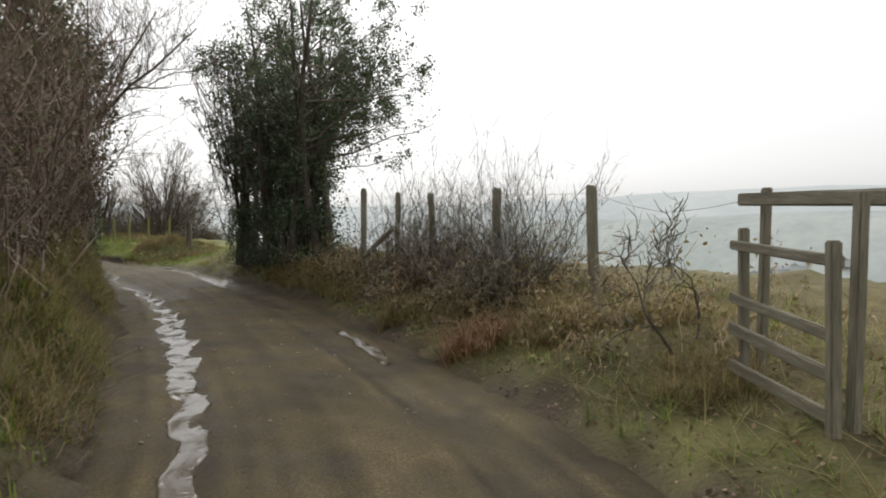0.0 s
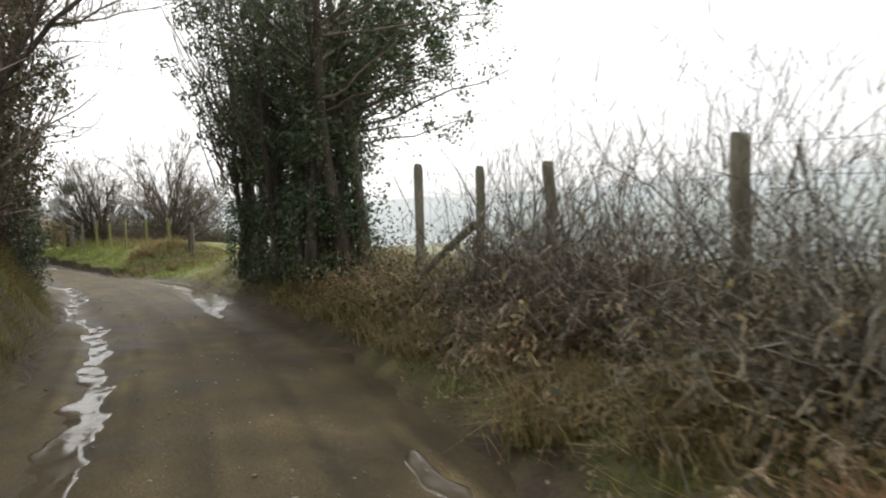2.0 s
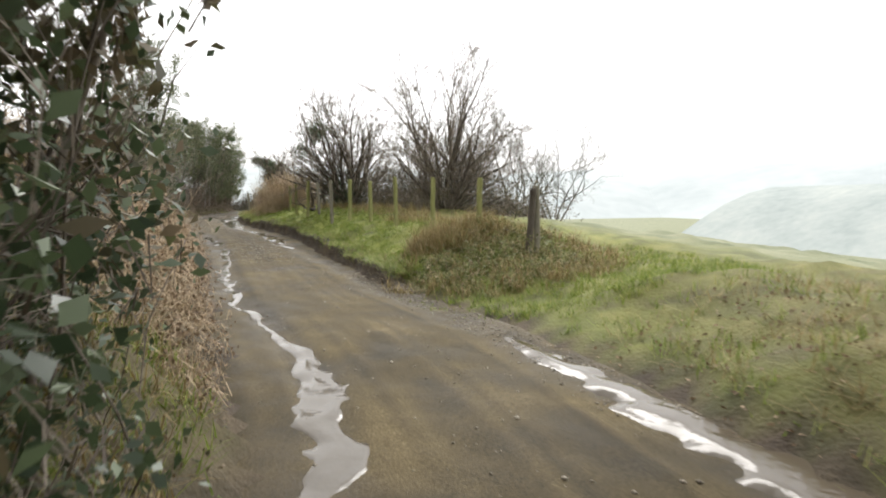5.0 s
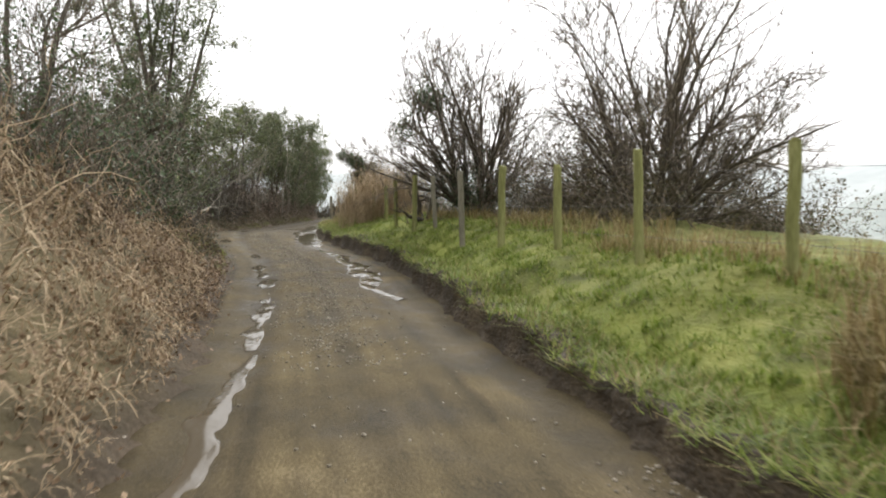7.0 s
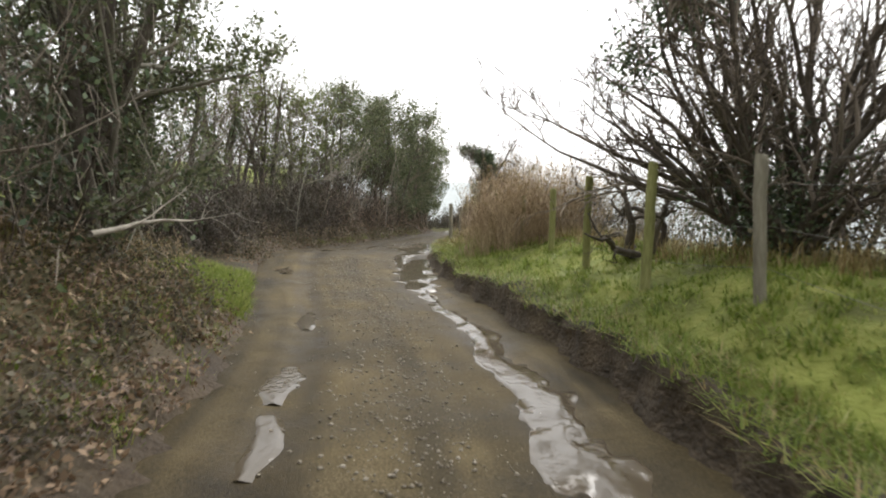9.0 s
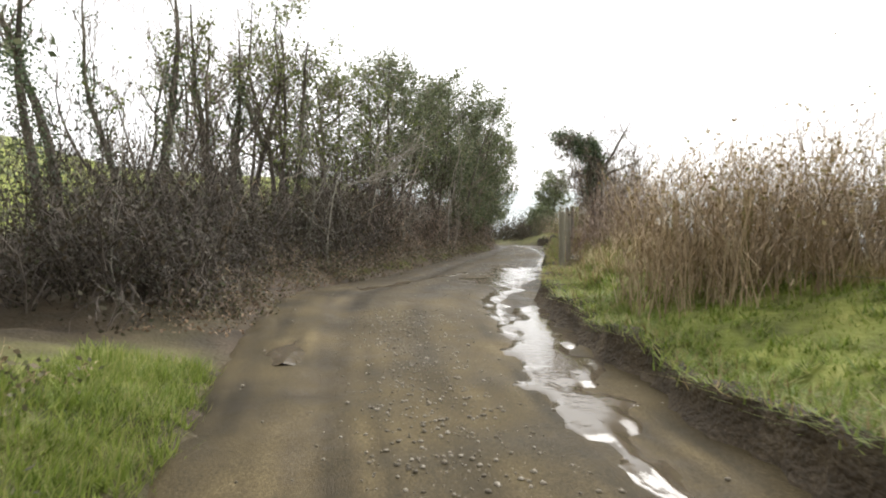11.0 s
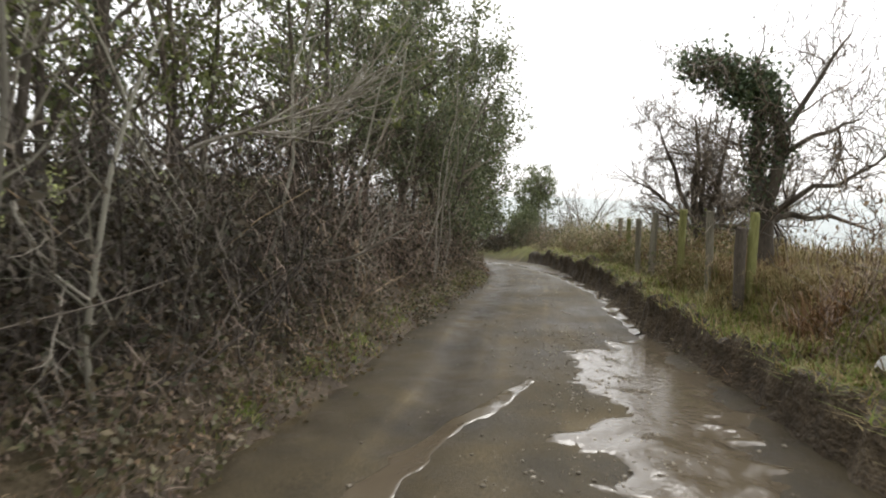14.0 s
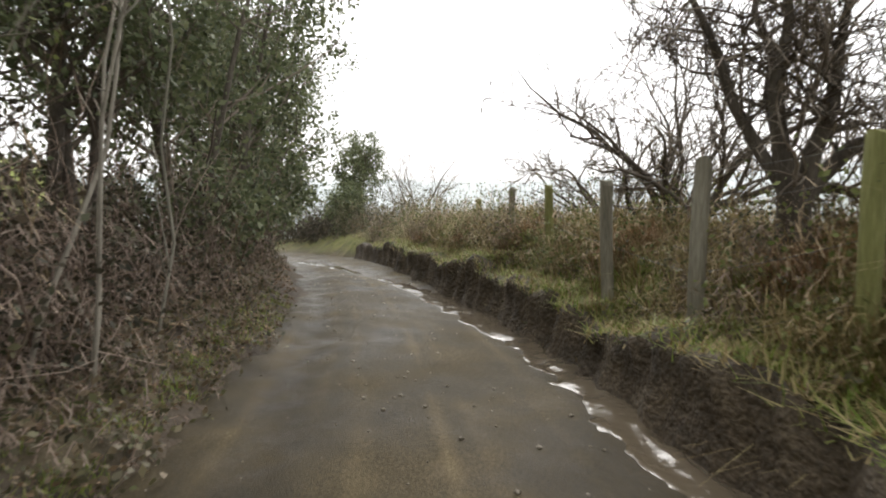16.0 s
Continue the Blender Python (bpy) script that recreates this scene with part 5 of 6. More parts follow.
fan_tree("leaning leafless thorn tree with ivy balls behind the fence", (-19.75, 35.75), 4.7, 2.1, 171, stems=30, tilt=0.9, lean=(-0.17, -0.12), stem_r=0.055, side=11, fine=1, thick=1.3, ivy=3000,
         ivy_balls=[((-20.7, 35.0, 3.6), 0.42, 2200), ((-21.15, 34.75, 3.0), 0.3, 600), ((-19.9, 35.6, 1.3), 0.55, 1500)])
for k, (x, y, h) in enumerate(((-15.7, 36.9, 1.7), (-17.5, 36.5, 1.5), (-13.8, 36.4, 1.5))):
    thicket("bramble_thicket", "dense dark bramble scrub under the thorn trees", "thicket", round_spot(x, y, 1.2), 150, h, 310 + k, M_TWIG, spread=0.8, twigs=8, fine=3, radius=0.007, arch=0.7,
            leaves=8000, leaf_mat=M_BRAMBLE, leaf_size=0.03)
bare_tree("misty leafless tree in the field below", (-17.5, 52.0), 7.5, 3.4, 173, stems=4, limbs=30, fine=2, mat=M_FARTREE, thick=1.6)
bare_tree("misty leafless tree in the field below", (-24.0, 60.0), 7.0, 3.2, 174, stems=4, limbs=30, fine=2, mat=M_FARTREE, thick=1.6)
thicket("hedge_shrub", "brown leafless scrub growing behind the wire fence", "hedge", along_lane(28.6, 32.6, 2.7, 4.8, 1), 210, 1.7, 178, M_TWIG, spread=0.6, twigs=8, fine=3, radius=0.009,
        arch=0.3, leaves=9000, leaf_mat=M_BRAMBLE, leaf_size=0.024)
thicket("hedge_shrub", "brown leafless scrub growing behind the wire fence", "hedge", along_lane(31.5, 38.0, 2.6, 4.4, 1), 260, 1.7, 179, M_TWIG, spread=0.6, twigs=8, fine=3, radius=0.009,
        arch=0.3, leaves=7000, leaf_mat=M_BRAMBLE, leaf_size=0.024)
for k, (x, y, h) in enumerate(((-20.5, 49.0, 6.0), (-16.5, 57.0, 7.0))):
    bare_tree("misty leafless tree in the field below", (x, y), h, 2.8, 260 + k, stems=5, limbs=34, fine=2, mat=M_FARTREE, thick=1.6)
fence("post and wire fence along the grass verge", [(-10.24, 25.19, 1.60), (-11.64, 26.36, 1.75), (-13.05, 27.54, 1.79), (-14.40, 28.59, 1.83), (-15.60, 29.55, 1.75), (-16.91, 30.77, 1.82),
      (-18.03, 31.64, 1.80), (-19.4, 33.1, 1.78), (-20.84, 34.58, 1.86), (-22.06, 35.66, 1.78), (-23.57, 37.41, 1.68), (-25.1, 38.9, 1.6), (-26.5, 40.4, 1.55)], 310,
      [M_POST, M_POST_GREEN, M_POST_GREEN, M_POST_GREEN, M_POST_GREEN, M_POST_GREEN, M_POST], rad=0.05)


fence("old fence along the top of the bank", [(-26.6, 28.6, 3.5), (-28.4, 30.4, 3.6), (-30.2, 32.2, 3.4)], 330, [M_POST], rad=0.06)
bare_tree("dead snag with broken dark limbs by the fence", (-21.6, 36.3), 1.7, 0.8, 172, stems=5, limbs=16, branches=3, twigs=2, fine=0, stem_r=0.06, splay=1.0, low=0.2, mat=M_BARK, angle=1.1,
          crooked=3.0)


def stub_post():
    z = float(land(np.array([-0.9]), np.array([20.4]))[0])
    ob = holder("stub_post", "short square post standing alone in the field", "post", at=(-0.9, 20.4, z - 0.1))
    part("post", box_bm(0.11, 0.11, 0.75, 0.012, 0, 0.003, 8), M_POST, ob)


stub_post()


for k, (x, y, rad, h) in enumerate(((-11.3, 24.5, 0.7, 0.4), (-10.7, 24.0, 0.7, 0.3), (-10.2, 25.0, 0.7, 0.4), (-11.0, 25.6, 0.8, 0.5))):
    thicket("bramble_mound", "low mound of green bramble and dead stems at the fence end", "bramble", round_spot(x, y, rad), 120, h, 340 + k, M_PALE_TWIG, spread=0.9, twigs=6, fine=3,
            radius=0.005, arch=0.9, leaves=3600, leaf_mat=M_OLIVE, leaf_size=0.022)


def scrap():
    """A torn strip of white plastic caught at the foot of a fence post."""
    r = np.random.default_rng(9)
    u, w = np.meshgrid(np.linspace(0, 0.55, 12), np.linspace(-0.045, 0.045, 4))
    xy = np.stack([-29.75 + 0.75 * u + 0.6 * w, 43.1 - 0.6 * u + 0.75 * w], -1).reshape(-1, 2)
    g = land_at(xy)
    g[:, 2] += 0.16 - 0.12 * u.ravel() / 0.55 + r.normal(size=u.size) * 0.018
    i = (np.arange(3)[:, None] * 12 + np.arange(11)[None]).ravel()
    thing("plastic_scrap", g, np.stack([i, i + 1, i + 13, i + 12], 1), M_PLASTIC, label="torn white plastic strip caught on the fence", category="litter")


scrap()


def strut_post():
    x, y = -10.37, 25.12
    z = float(land(np.array([x]), np.array([y]))[0])
    ob = holder("strut_post", "dark leaning end post strapped beside a fence post", "post", at=(x, y, z - 0.1))
    b = part("post", round_post_bm(0.055, 1.18, 77), M_BARK, ob)
    b.matrix_basis = pose(0, 0, 0, 0, 3, 0)


strut_post()
thicket("reed_thicket", "tall pale brown stems of dead willowherb and scrub", "thicket", round_spot(-25.1, 39.3, 1.45), 850, 1.6, 172, M_PALE_TWIG, spread=0.16, twigs=5, fine=2,
        wiggle=0.25, radius=0.006, leaves=2500, leaf_mat=M_STRAW, leaf_size=0.022, leaf_low=0.4)
thicket("reed_thicket", "brown leafless scrub behind the fence", "thicket", round_spot(-29.3, 43.4, 1.3), 210, 1.45, 175, M_RED_TWIG, spread=0.3, twigs=6, fine=3, radius=0.006, leaves=1500, leaf_mat=M_DEADLEAF, leaf_size=0.02)

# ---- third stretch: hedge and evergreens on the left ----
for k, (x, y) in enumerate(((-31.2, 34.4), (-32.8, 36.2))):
    thicket("hedge_shrub", "dark leafless shrub closing the side of the gateway", "hedge", round_spot(x, y, 1.25), 120, 2.2, 176 + k, M_DARK_SHADED_TWIG, spread=0.5, twigs=9, fine=4, radius=0.009,
            leaves=4500, leaf_mat=M_SHADED_HEDGELEAF, leaf_size=0.026, reach=0.3, arch=0.4)
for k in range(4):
    thicket("hedge_shrub", "dark tangled hedge of leafless shrubs", "hedge", along_lane(36.9 + 3.2 * k, 40.4 + 3.2 * k, 0.45, 2.6, -1), 250, (2.45, 2.4, 2.3, 2.0)[k], 180 + k, (M_DARK_SHADED_TWIG, M_DARK_SHADED_TWIG, M_RED_TWIG, M_RED_TWIG)[k], spread=0.75, twigs=9,
            fine=5, radius=0.008, arch=0.8, leaves=(17000, 16000, 11000, 9000)[k], leaf_mat=M_SHADED_HEDGELEAF, leaf_size=0.027, leaf_high=0.9, reach=0.34)
    thicket("hedge_shrub", "pale upright saplings rising through the hedge", "hedge", along_lane(37.0 + 3.2 * k, 40.2 + 3.2 * k, 0.5, 1.5, -1), 5, 4.0, 230 + k, M_GREY_TWIG,
            spread=0.14, twigs=8, fine=4, radius=0.017, wiggle=0.45, reach=0.2, leaves=300, leaf_mat=M_OLIVE, leaf_size=0.03, leaf_low=0.5)
    thicket("dead_branch_pile", "pale dead branches hanging in the hedge", "branches", along_lane(37.5 + 3.4 * k, 40.5 + 3.4 * k, 0.3, 1.0, -1), 13, 2.4, 185 + k, M_PALE_TWIG, spread=1.1,
            twigs=5, fine=2, radius=0.010, arch=0.7, wiggle=0.8)
thicket("hedge_shrub", "tall dark shrubs thickening the back of the hedge", "hedge", along_lane(44.6, 47.6, 2.0, 3.2, -1), 100, 3.3, 189, M_DARK_SHADED_TWIG, spread=0.4, twigs=9, fine=4, radius=0.011,
        arch=0.3, leaves=9000, leaf_mat=M_SHADED_HEDGELEAF, leaf_size=0.032, leaf_high=0.9, reach=0.4)
for k, (cy, e, h, lean) in enumerate(((38.2, 3.2, 5.6, 0.0), (39.0, 2.8, 5.8, 0.05), (41.2, 3.4, 5.6, 0.06), (43.4, 3.0, 5.4, 0.0))):
    bare_tree("leafless tree with ivy up its dark trunk in the hedge", at_lane(np.array([cy]), -(lane_half(cy) + np.array([e])))[0], h, 1.4, 270 + k, stems=2, stem_r=0.10, splay=0.12, limbs=11, branches=4, twigs=4, fine=2, low=0.4,
              lean=(lean, lean), ivy=3600, ivy_up=0.7, ivy_limbs=0.1, category="tree", angle=0.7, crooked=0.8)
fan_tree("open leafless tree standing in the field hedge", (-36.2, 39.6), 5.2, 2.2, 280, stems=7, tilt=0.7, stem_r=0.07, side=7, fine=2)
fan_tree("open leafless tree standing in the field hedge", (-34.6, 36.8), 4.6, 1.9, 281, stems=8, tilt=0.8, stem_r=0.06, side=7, fine=2)
for k, (cy, e, h, s, m, n) in enumerate(((40.4, 3.0, 4.4, 1.4, M_OLIVE, 1300), (42.2, 2.6, 4.8, 1.6, M_OLIVE, 2400), (44.0, 2.3, 4.9, 1.8, M_OLIVE, 7000),
                                        (45.8, 2.1, 5.2, 1.8, M_EVERGREEN, 7000), (47.4, 1.9, 5.4, 1.8, M_EVERGREEN, 11500), (49.4, 1.6, 5.5, 1.9, M_EVERGREEN, 10500),
                                        (51.2, 1.1, 5.7, 2.0, M_EVERGREEN, 19000), (53.0, 0.8, 5.7, 2.1, M_EVERGREEN, 17000), (54.8, 0.6, 5.5, 2.1, M_EVERGREEN, 14000),
                                        (56.8, 0.6, 5.2, 1.9, M_EVERGREEN, 12000), (58.8, 0.9, 4.8, 1.4, M_EVERGREEN, 7000), (60.4, 0.9, 4.6, 1.3, M_EVERGREEN, 6000))):
    p = at_lane(np.array([cy]), -(lane_half(cy) + np.array([e])))[0]
    evergreen("dense dull green tree in the lane hedge", p, h, s, 190 + k, mat=m, leaves=n, leaf=0.04, stems=3, twiggy=3, low=0.26 if cy < 49.5 else 0.15 if cy < 50 else 0.05)
thicket("hedge_shrub", "dark bramble hedge beyond the bend", "hedge", along_lane(50.0, 62.0, 0.5, 2.2, -1), 260, 1.8, 188, M_RED_TWIG, spread=0.4, twigs=8, fine=3, radius=0.009, leaves=5000,
        leaf_mat=M_BRAMBLE, leaf_size=0.03)
evergreen("single dark conifer beyond the bend", (-47.4, 68.3), 4.9, 1.15, 199, leaves=12000, leaf=0.05, stems=5, point=0.35, low=0.0, twiggy=3)
thicket("hedge_shrub", "brown and green scrub at the far bend", "hedge", along_lane(59.0, 67.0, 0.4, 2.6, 1), 260, 1.5, 250, M_TWIG, spread=0.6, twigs=7, fine=4, radius=0.009, arch=0.4,
        leaves=9000, leaf_mat=M_BRAMBLE, leaf_size=0.035)
thicket("hedge_shrub", "brown scrub closing the far bend", "hedge", along_lane(61.0, 69.0, 0.4, 2.6, -1), 220, 2.0, 251, M_TWIG, spread=0.5, twigs=7, fine=4, radius=0.009, arch=0.3,
        leaves=6000, leaf_mat=M_EVERGREEN, leaf_size=0.035)
thicket("hedge_shrub", "dark brown scrub hiding the lane past the bend", "hedge", along_lane(65.0, 73.0, 0.1, 1.9, 1), 330, 1.7, 252, M_DARK_SHADED_TWIG, spread=0.6, twigs=8, fine=4, radius=0.010, arch=0.4,
        leaves=16000, leaf_mat=M_SHADED_HEDGELEAF, leaf_size=0.045)
evergreen("dark bush beside the conifer", (-46.0, 66.0), 1.8, 0.9, 198, leaves=7000, leaf=0.05, stems=3, low=0.0)
bare_tree("small leafless tree beyond the bend", (-45.0, 70.5), 5.0, 2.2, 197, stems=4, limbs=24, fine=2)
thicket("bramble_thicket", "brown bramble bank on the far verge", "thicket", along_lane(45.5, 62.0, 0.3, 1.7, 1), 620, 1.0, 196, M_PALE_TWIG, spread=0.8, twigs=6, fine=2, radius=0.005, arch=0.8,
        leaves=12000, leaf_mat=M_OLIVE, leaf_size=0.02)
for k, (cy, e, h) in enumerate(((47.6, 0.9, 0.75), (49.6, 1.0, 0.9), (51.3, 0.9, 0.9), (53.4, 0.9, 1.0), (55.4, 0.8, 1.05), (57.6, 0.8, 1.1), (60.0, 0.8, 1.2))):
    p = at_lane(np.array([cy]), lane_half(cy) + np.array([e]))[0]
    thicket("bramble_mound", "low brown and green bramble mound on the bank", "bramble", round_spot(*p, 0.75), 110, h, 240 + k, (M_RED_TWIG, M_PALE_TWIG)[k % 2], spread=0.9, twigs=6, fine=3,
            radius=0.005, arch=0.9, leaves=3600, leaf_mat=(M_BRAMBLE, M_OLIVE)[k % 2], leaf_size=0.02)

def pale_sapling(x, y, height, seed, lean=(0.0, 0.0), stems=2):
    """A thin smooth-barked young tree, pale grey, with a few twigs high up."""
    r = np.random.default_rng(seed)
    o = land_at(np.array([(x, y)]))[0] - [0, 0, 0.06]
    tree = holder("sapling", "thin pale grey sapling standing at the edge of the hedge", "tree", group="pale saplings in the hedge", at=o)
    s = r.normal(size=(stems, 3)) * [0.07, 0.07, 0]
    p0 = grow(s, np.array([[*lean, 1.0]]) + r.normal(size=(stems, 3)) * [0.09, 0.09, 0], height * r.uniform(0.75, 1.05, stems), 10, r, 0.28, 0.15)
    r0 = taper(r.uniform(0.011, 0.017, stems), 10, 0.3)
    for k in range(stems):
        pile = Pile()
        pile.tubes(p0[k:k + 1], r0[k:k + 1], 7)
        pile.object("stem", M_PALEBARK, tree)
    a, w, rr, u = sprout(p0, r0, 7, r, 0.4, 1.0, 0.7)
    p1 = grow(a, w, r.uniform(0.3, 0.9, len(a)), 5, r, 0.4, 0.4)
    crown = Pile()
    crown.tubes(p1, taper(np.full(len(a), 0.007), 5, 0.3), 3)
    a, w, rr, u = sprout(p1, taper(np.full(len(p1), 0.006), 5, 0.4), 5, r, 0.3, 1.0, 0.7)
    crown.tubes(grow(a, w, r.uniform(0.1, 0.35, len(a)), 3, r, 0.4, 0.2), taper(np.full(len(a), 0.005), 3, 0.5), 2)
    crown.object("crown", M_GREY_TWIG, tree, kind="stuff")


for k, (x, y, h, lean, n) in enumerate(((-35.75, 43.3, 3.3, (0.05, 0.0), 1), (-36.3, 46.36, 4.6, (0.02, 0.03), 2), (-36.45, 46.1, 4.2, (0.0, 0.05), 1), (-33.9, 39.3, 3.6, (-0.05, 0.02), 1))):
    pale_sapling(x, y, h, 600 + k, lean, n)


def dead_bough(at, way, length, seed, spread=0.5, rods=6):
    """A spray of bleached dead branches caught in the hedge."""
    r = np.random.default_rng(seed)
    ob = holder("dead_bough", "spray of bleached dead branches hanging in the hedge", "branch", group="dead boughs in the hedge", at=at)
    d = np.array(way, float)
    main = grow(np.zeros((1, 3)), d[None], np.array([length]), 9, r, 0.3, 0.1)
    rm = taper(np.array([0.02]), 9, 0.3)
    pile = Pile()
    pile.tubes(main, rm, 6)
    pile.object("branch", M_PALEBARK, ob)
    a, w, rr, u = sprout(main, rm, rods, r, 0.15, 0.9, spread)
    p1 = grow(a, w, length * r.uniform(0.35, 0.75, rods), 7, r, 0.35, 0.15)
    r1 = taper(np.clip(rr * 0.6, 0.006, 0.011), 7, 0.3)
    twig = Pile()
    twig.tubes(p1, r1, 4)
    a, w, rr, u = sprout(p1, r1, 4, r, 0.2, 1.0, 0.6)
    twig.tubes(grow(a, w, r.uniform(0.12, 0.4, len(a)), 4, r, 0.4, 0.1), taper(np.clip(rr * 0.7, 0.004, 0.006), 4, 0.4), 3)
    twig.object("brushwood", M_PALEBARK, ob, kind="stuff")


for k, (at, way, length, spread, rods) in enumerate((((-34.3, 41.6, 2.0), (0.75, 0.35, 0.5), 1.5, 0.45, 9), ((-34.0, 40.6, 1.9), (0.6, 0.6, 0.3), 1.2, 0.5, 7), ((-33.85, 39.37, 1.45), (0.95, -0.15, -0.28), 1.4, 0.6, 4),
                                                   ((-35.2, 42.6, 2.3), (0.5, 0.6, 0.45), 1.7, 0.4, 8), ((-34.6, 42.4, 0.9), (0.9, 0.1, 0.25), 1.2, 0.6, 5), ((-22.1, 29.6, 1.13), (-0.6, 0.93, 0.08), 1.5, 0.4, 4), ((-7.6, 13.0, 2.6), (0.9, 0.3, 0.55), 1.7, 0.5, 7), ((-7.0, 12.2, 2.2), (0.8, 0.5, 0.7), 1.6, 0.5, 7))):
    dead_bough(at, way, length, 620 + k, spread, rods)

# ---- third stretch, right: fence, thorn trees ----


def old_tree(name, label, at, lines, radii, limbs, seed, ivy=0, ivy_head=(), sink=0.1):
    """An old crooked hedgerow tree: stout stems along given lines, twisted limbs and twigs, ivy up the stems and in a head if wanted."""
    r = np.random.default_rng(seed)
    o = land_at(np.array([at]))[0] - [0, 0, sink]
    tree = holder(name, label, "tree", at=o)
    p0, r0 = np.array(lines, float), np.array(radii, float)
    trunk = Pile()
    trunk.tubes(p0, r0, 9)
    trunk.object("trunk", M_BARK, tree)
    crown = Pile()
    a, w, rr, u = sprout(p0, r0, limbs, r, 0.25, 1.0, 1.0)
    p1 = grow(a, w, r.uniform(0.35, 0.95, len(a)), 8, r, 0.8, 0.2)
    r1 = taper(np.clip(rr * 0.4, 0.007, 0.02), 8, 0.25)
    crown.tubes(p1, r1, 4)
    a, w, rr, u = sprout(p1, r1, 9, r, 0.2, 1.0, 0.9)
    p2 = grow(a, w, r.uniform(0.2, 0.6, len(a)), 5, r, 0.9, 0.2)
    r2 = taper(np.clip(rr * 0.6, 0.006, 0.011), 5, 0.4)
    crown.tubes(p2, r2, 3)
    a, w, rr, u = sprout(p2, r2, 5, r, 0.2, 1.0, 0.8)
    crown.tubes(grow(a, w, r.uniform(0.08, 0.3, len(a)), 3, r, 0.6, 0.1), taper(np.full(len(a), 0.006), 3, 0.5), 2)
    crown.object("crown", M_TWIG, tree)
    if ivy:
        leaf = Pile()
        q = p0[:2, 3:].reshape(-1, 3)
        leaf.leaves(q[r.integers(0, len(q), ivy)] + r.normal(size=(ivy, 3)) * [0.075, 0.075, 0.13], 0.026, r)
        q = np.array(ivy_head)
        leaf.leaves(q[r.integers(0, len(q), 3600)] + r.normal(size=(3600, 3)) * [0.13, 0.13, 0.11], 0.03, r)
        leaf.object("ivy", M_IVY, tree, label="dark glossy ivy leaves")


def across(lines, turn, wide=1.0, tall=1.0):
    """Lines given as (sideways, away, up), turned to lie across the lane."""
    c, q = math.cos(turn), math.sin(turn)
    return [[(a * wide * c - b * q, a * wide * q + b * c, z * tall) for a, b, z in line] for line in lines]


old_tree("ivy_clad_tree", "gnarled hedgerow tree with a forked ivy-covered trunk and an ivy head", (-31.1, 46.31), across([
         ((0, 0, 0), (0.02, 0, 0.5), (-0.03, 0, 0.95), (-0.05, 0.02, 1.35), (-0.16, 0.05, 1.7), (-0.20, 0, 2.1), (-0.13, 0, 2.6)),
         ((0, 0, 0.8), (-0.02, 0, 1.25), (0.08, -0.03, 1.6), (0.13, -0.05, 2.0), (0.12, 0, 2.35), (-0.02, 0.05, 2.7), (-0.12, 0, 2.85)),
         ((-0.14, 0, 2.5), (-0.2, 0.1, 2.75), (-0.36, 0.1, 2.92), (-0.52, 0, 3.05), (-0.68, -0.1, 3.12), (-0.82, -0.1, 3.12), (-0.95, -0.1, 3.08)),
         ((0.12, 0, 2.2), (0.26, 0, 2.32), (0.42, 0.1, 2.5), (0.55, 0.1, 2.7), (0.68, 0, 2.95), (0.82, 0, 3.2), (0.98, -0.1, 3.45)),
         ((0.12, 0, 1.9), (0.3, -0.1, 2.02), (0.5, -0.2, 2.15), (0.72, -0.2, 2.2), (0.95, -0.1, 2.32), (1.12, 0, 2.35), (1.3, 0.1, 2.42)),
         ((0.02, 0, 1.0), (0.22, 0.1, 1.12), (0.45, 0.2, 1.16), (0.7, 0.2, 1.1), (0.95, 0.1, 1.14), (1.2, 0.1, 1.06), (1.4, 0, 0.98)),
         ((0.0, 0, 1.1), (0.2, -0.2, 1.3), (0.4, -0.4, 1.5), (0.65, -0.5, 1.5), (0.85, -0.6, 1.65), (1.05, -0.6, 1.75), (1.25, -0.7, 1.95))], 0.577, 0.82, 0.91),
         [(0.13, 0.105, 0.095, 0.09, 0.075, 0.065, 0.05), (0.09, 0.085, 0.08, 0.075, 0.06, 0.05, 0.04), (0.05, 0.045, 0.04, 0.032, 0.026, 0.02, 0.012), (0.045, 0.04, 0.035, 0.03, 0.024, 0.018, 0.01),
          (0.035, 0.032, 0.028, 0.024, 0.02, 0.015, 0.01), (0.05, 0.045, 0.04, 0.034, 0.027, 0.02, 0.012), (0.04, 0.036, 0.03, 0.026, 0.02, 0.015, 0.01)],
         9, 200, 3200, across([((-0.25, 0, 2.8), (-0.4, 0, 2.95), (-0.55, 0, 3.05), (-0.7, 0, 3.1), (-0.9, 0, 3.1), (-0.1, 0, 2.75), (-0.05, 0, 2.5), (-0.3, 0, 2.6), (-0.5, 0.1, 2.85), (-0.35, 0, 2.75), (-0.6, 0.05, 2.9), (-0.15, 0, 2.95), (-1.0, 0, 3.05))], 0.577, 0.95, 0.91)[0], sink=0.3)
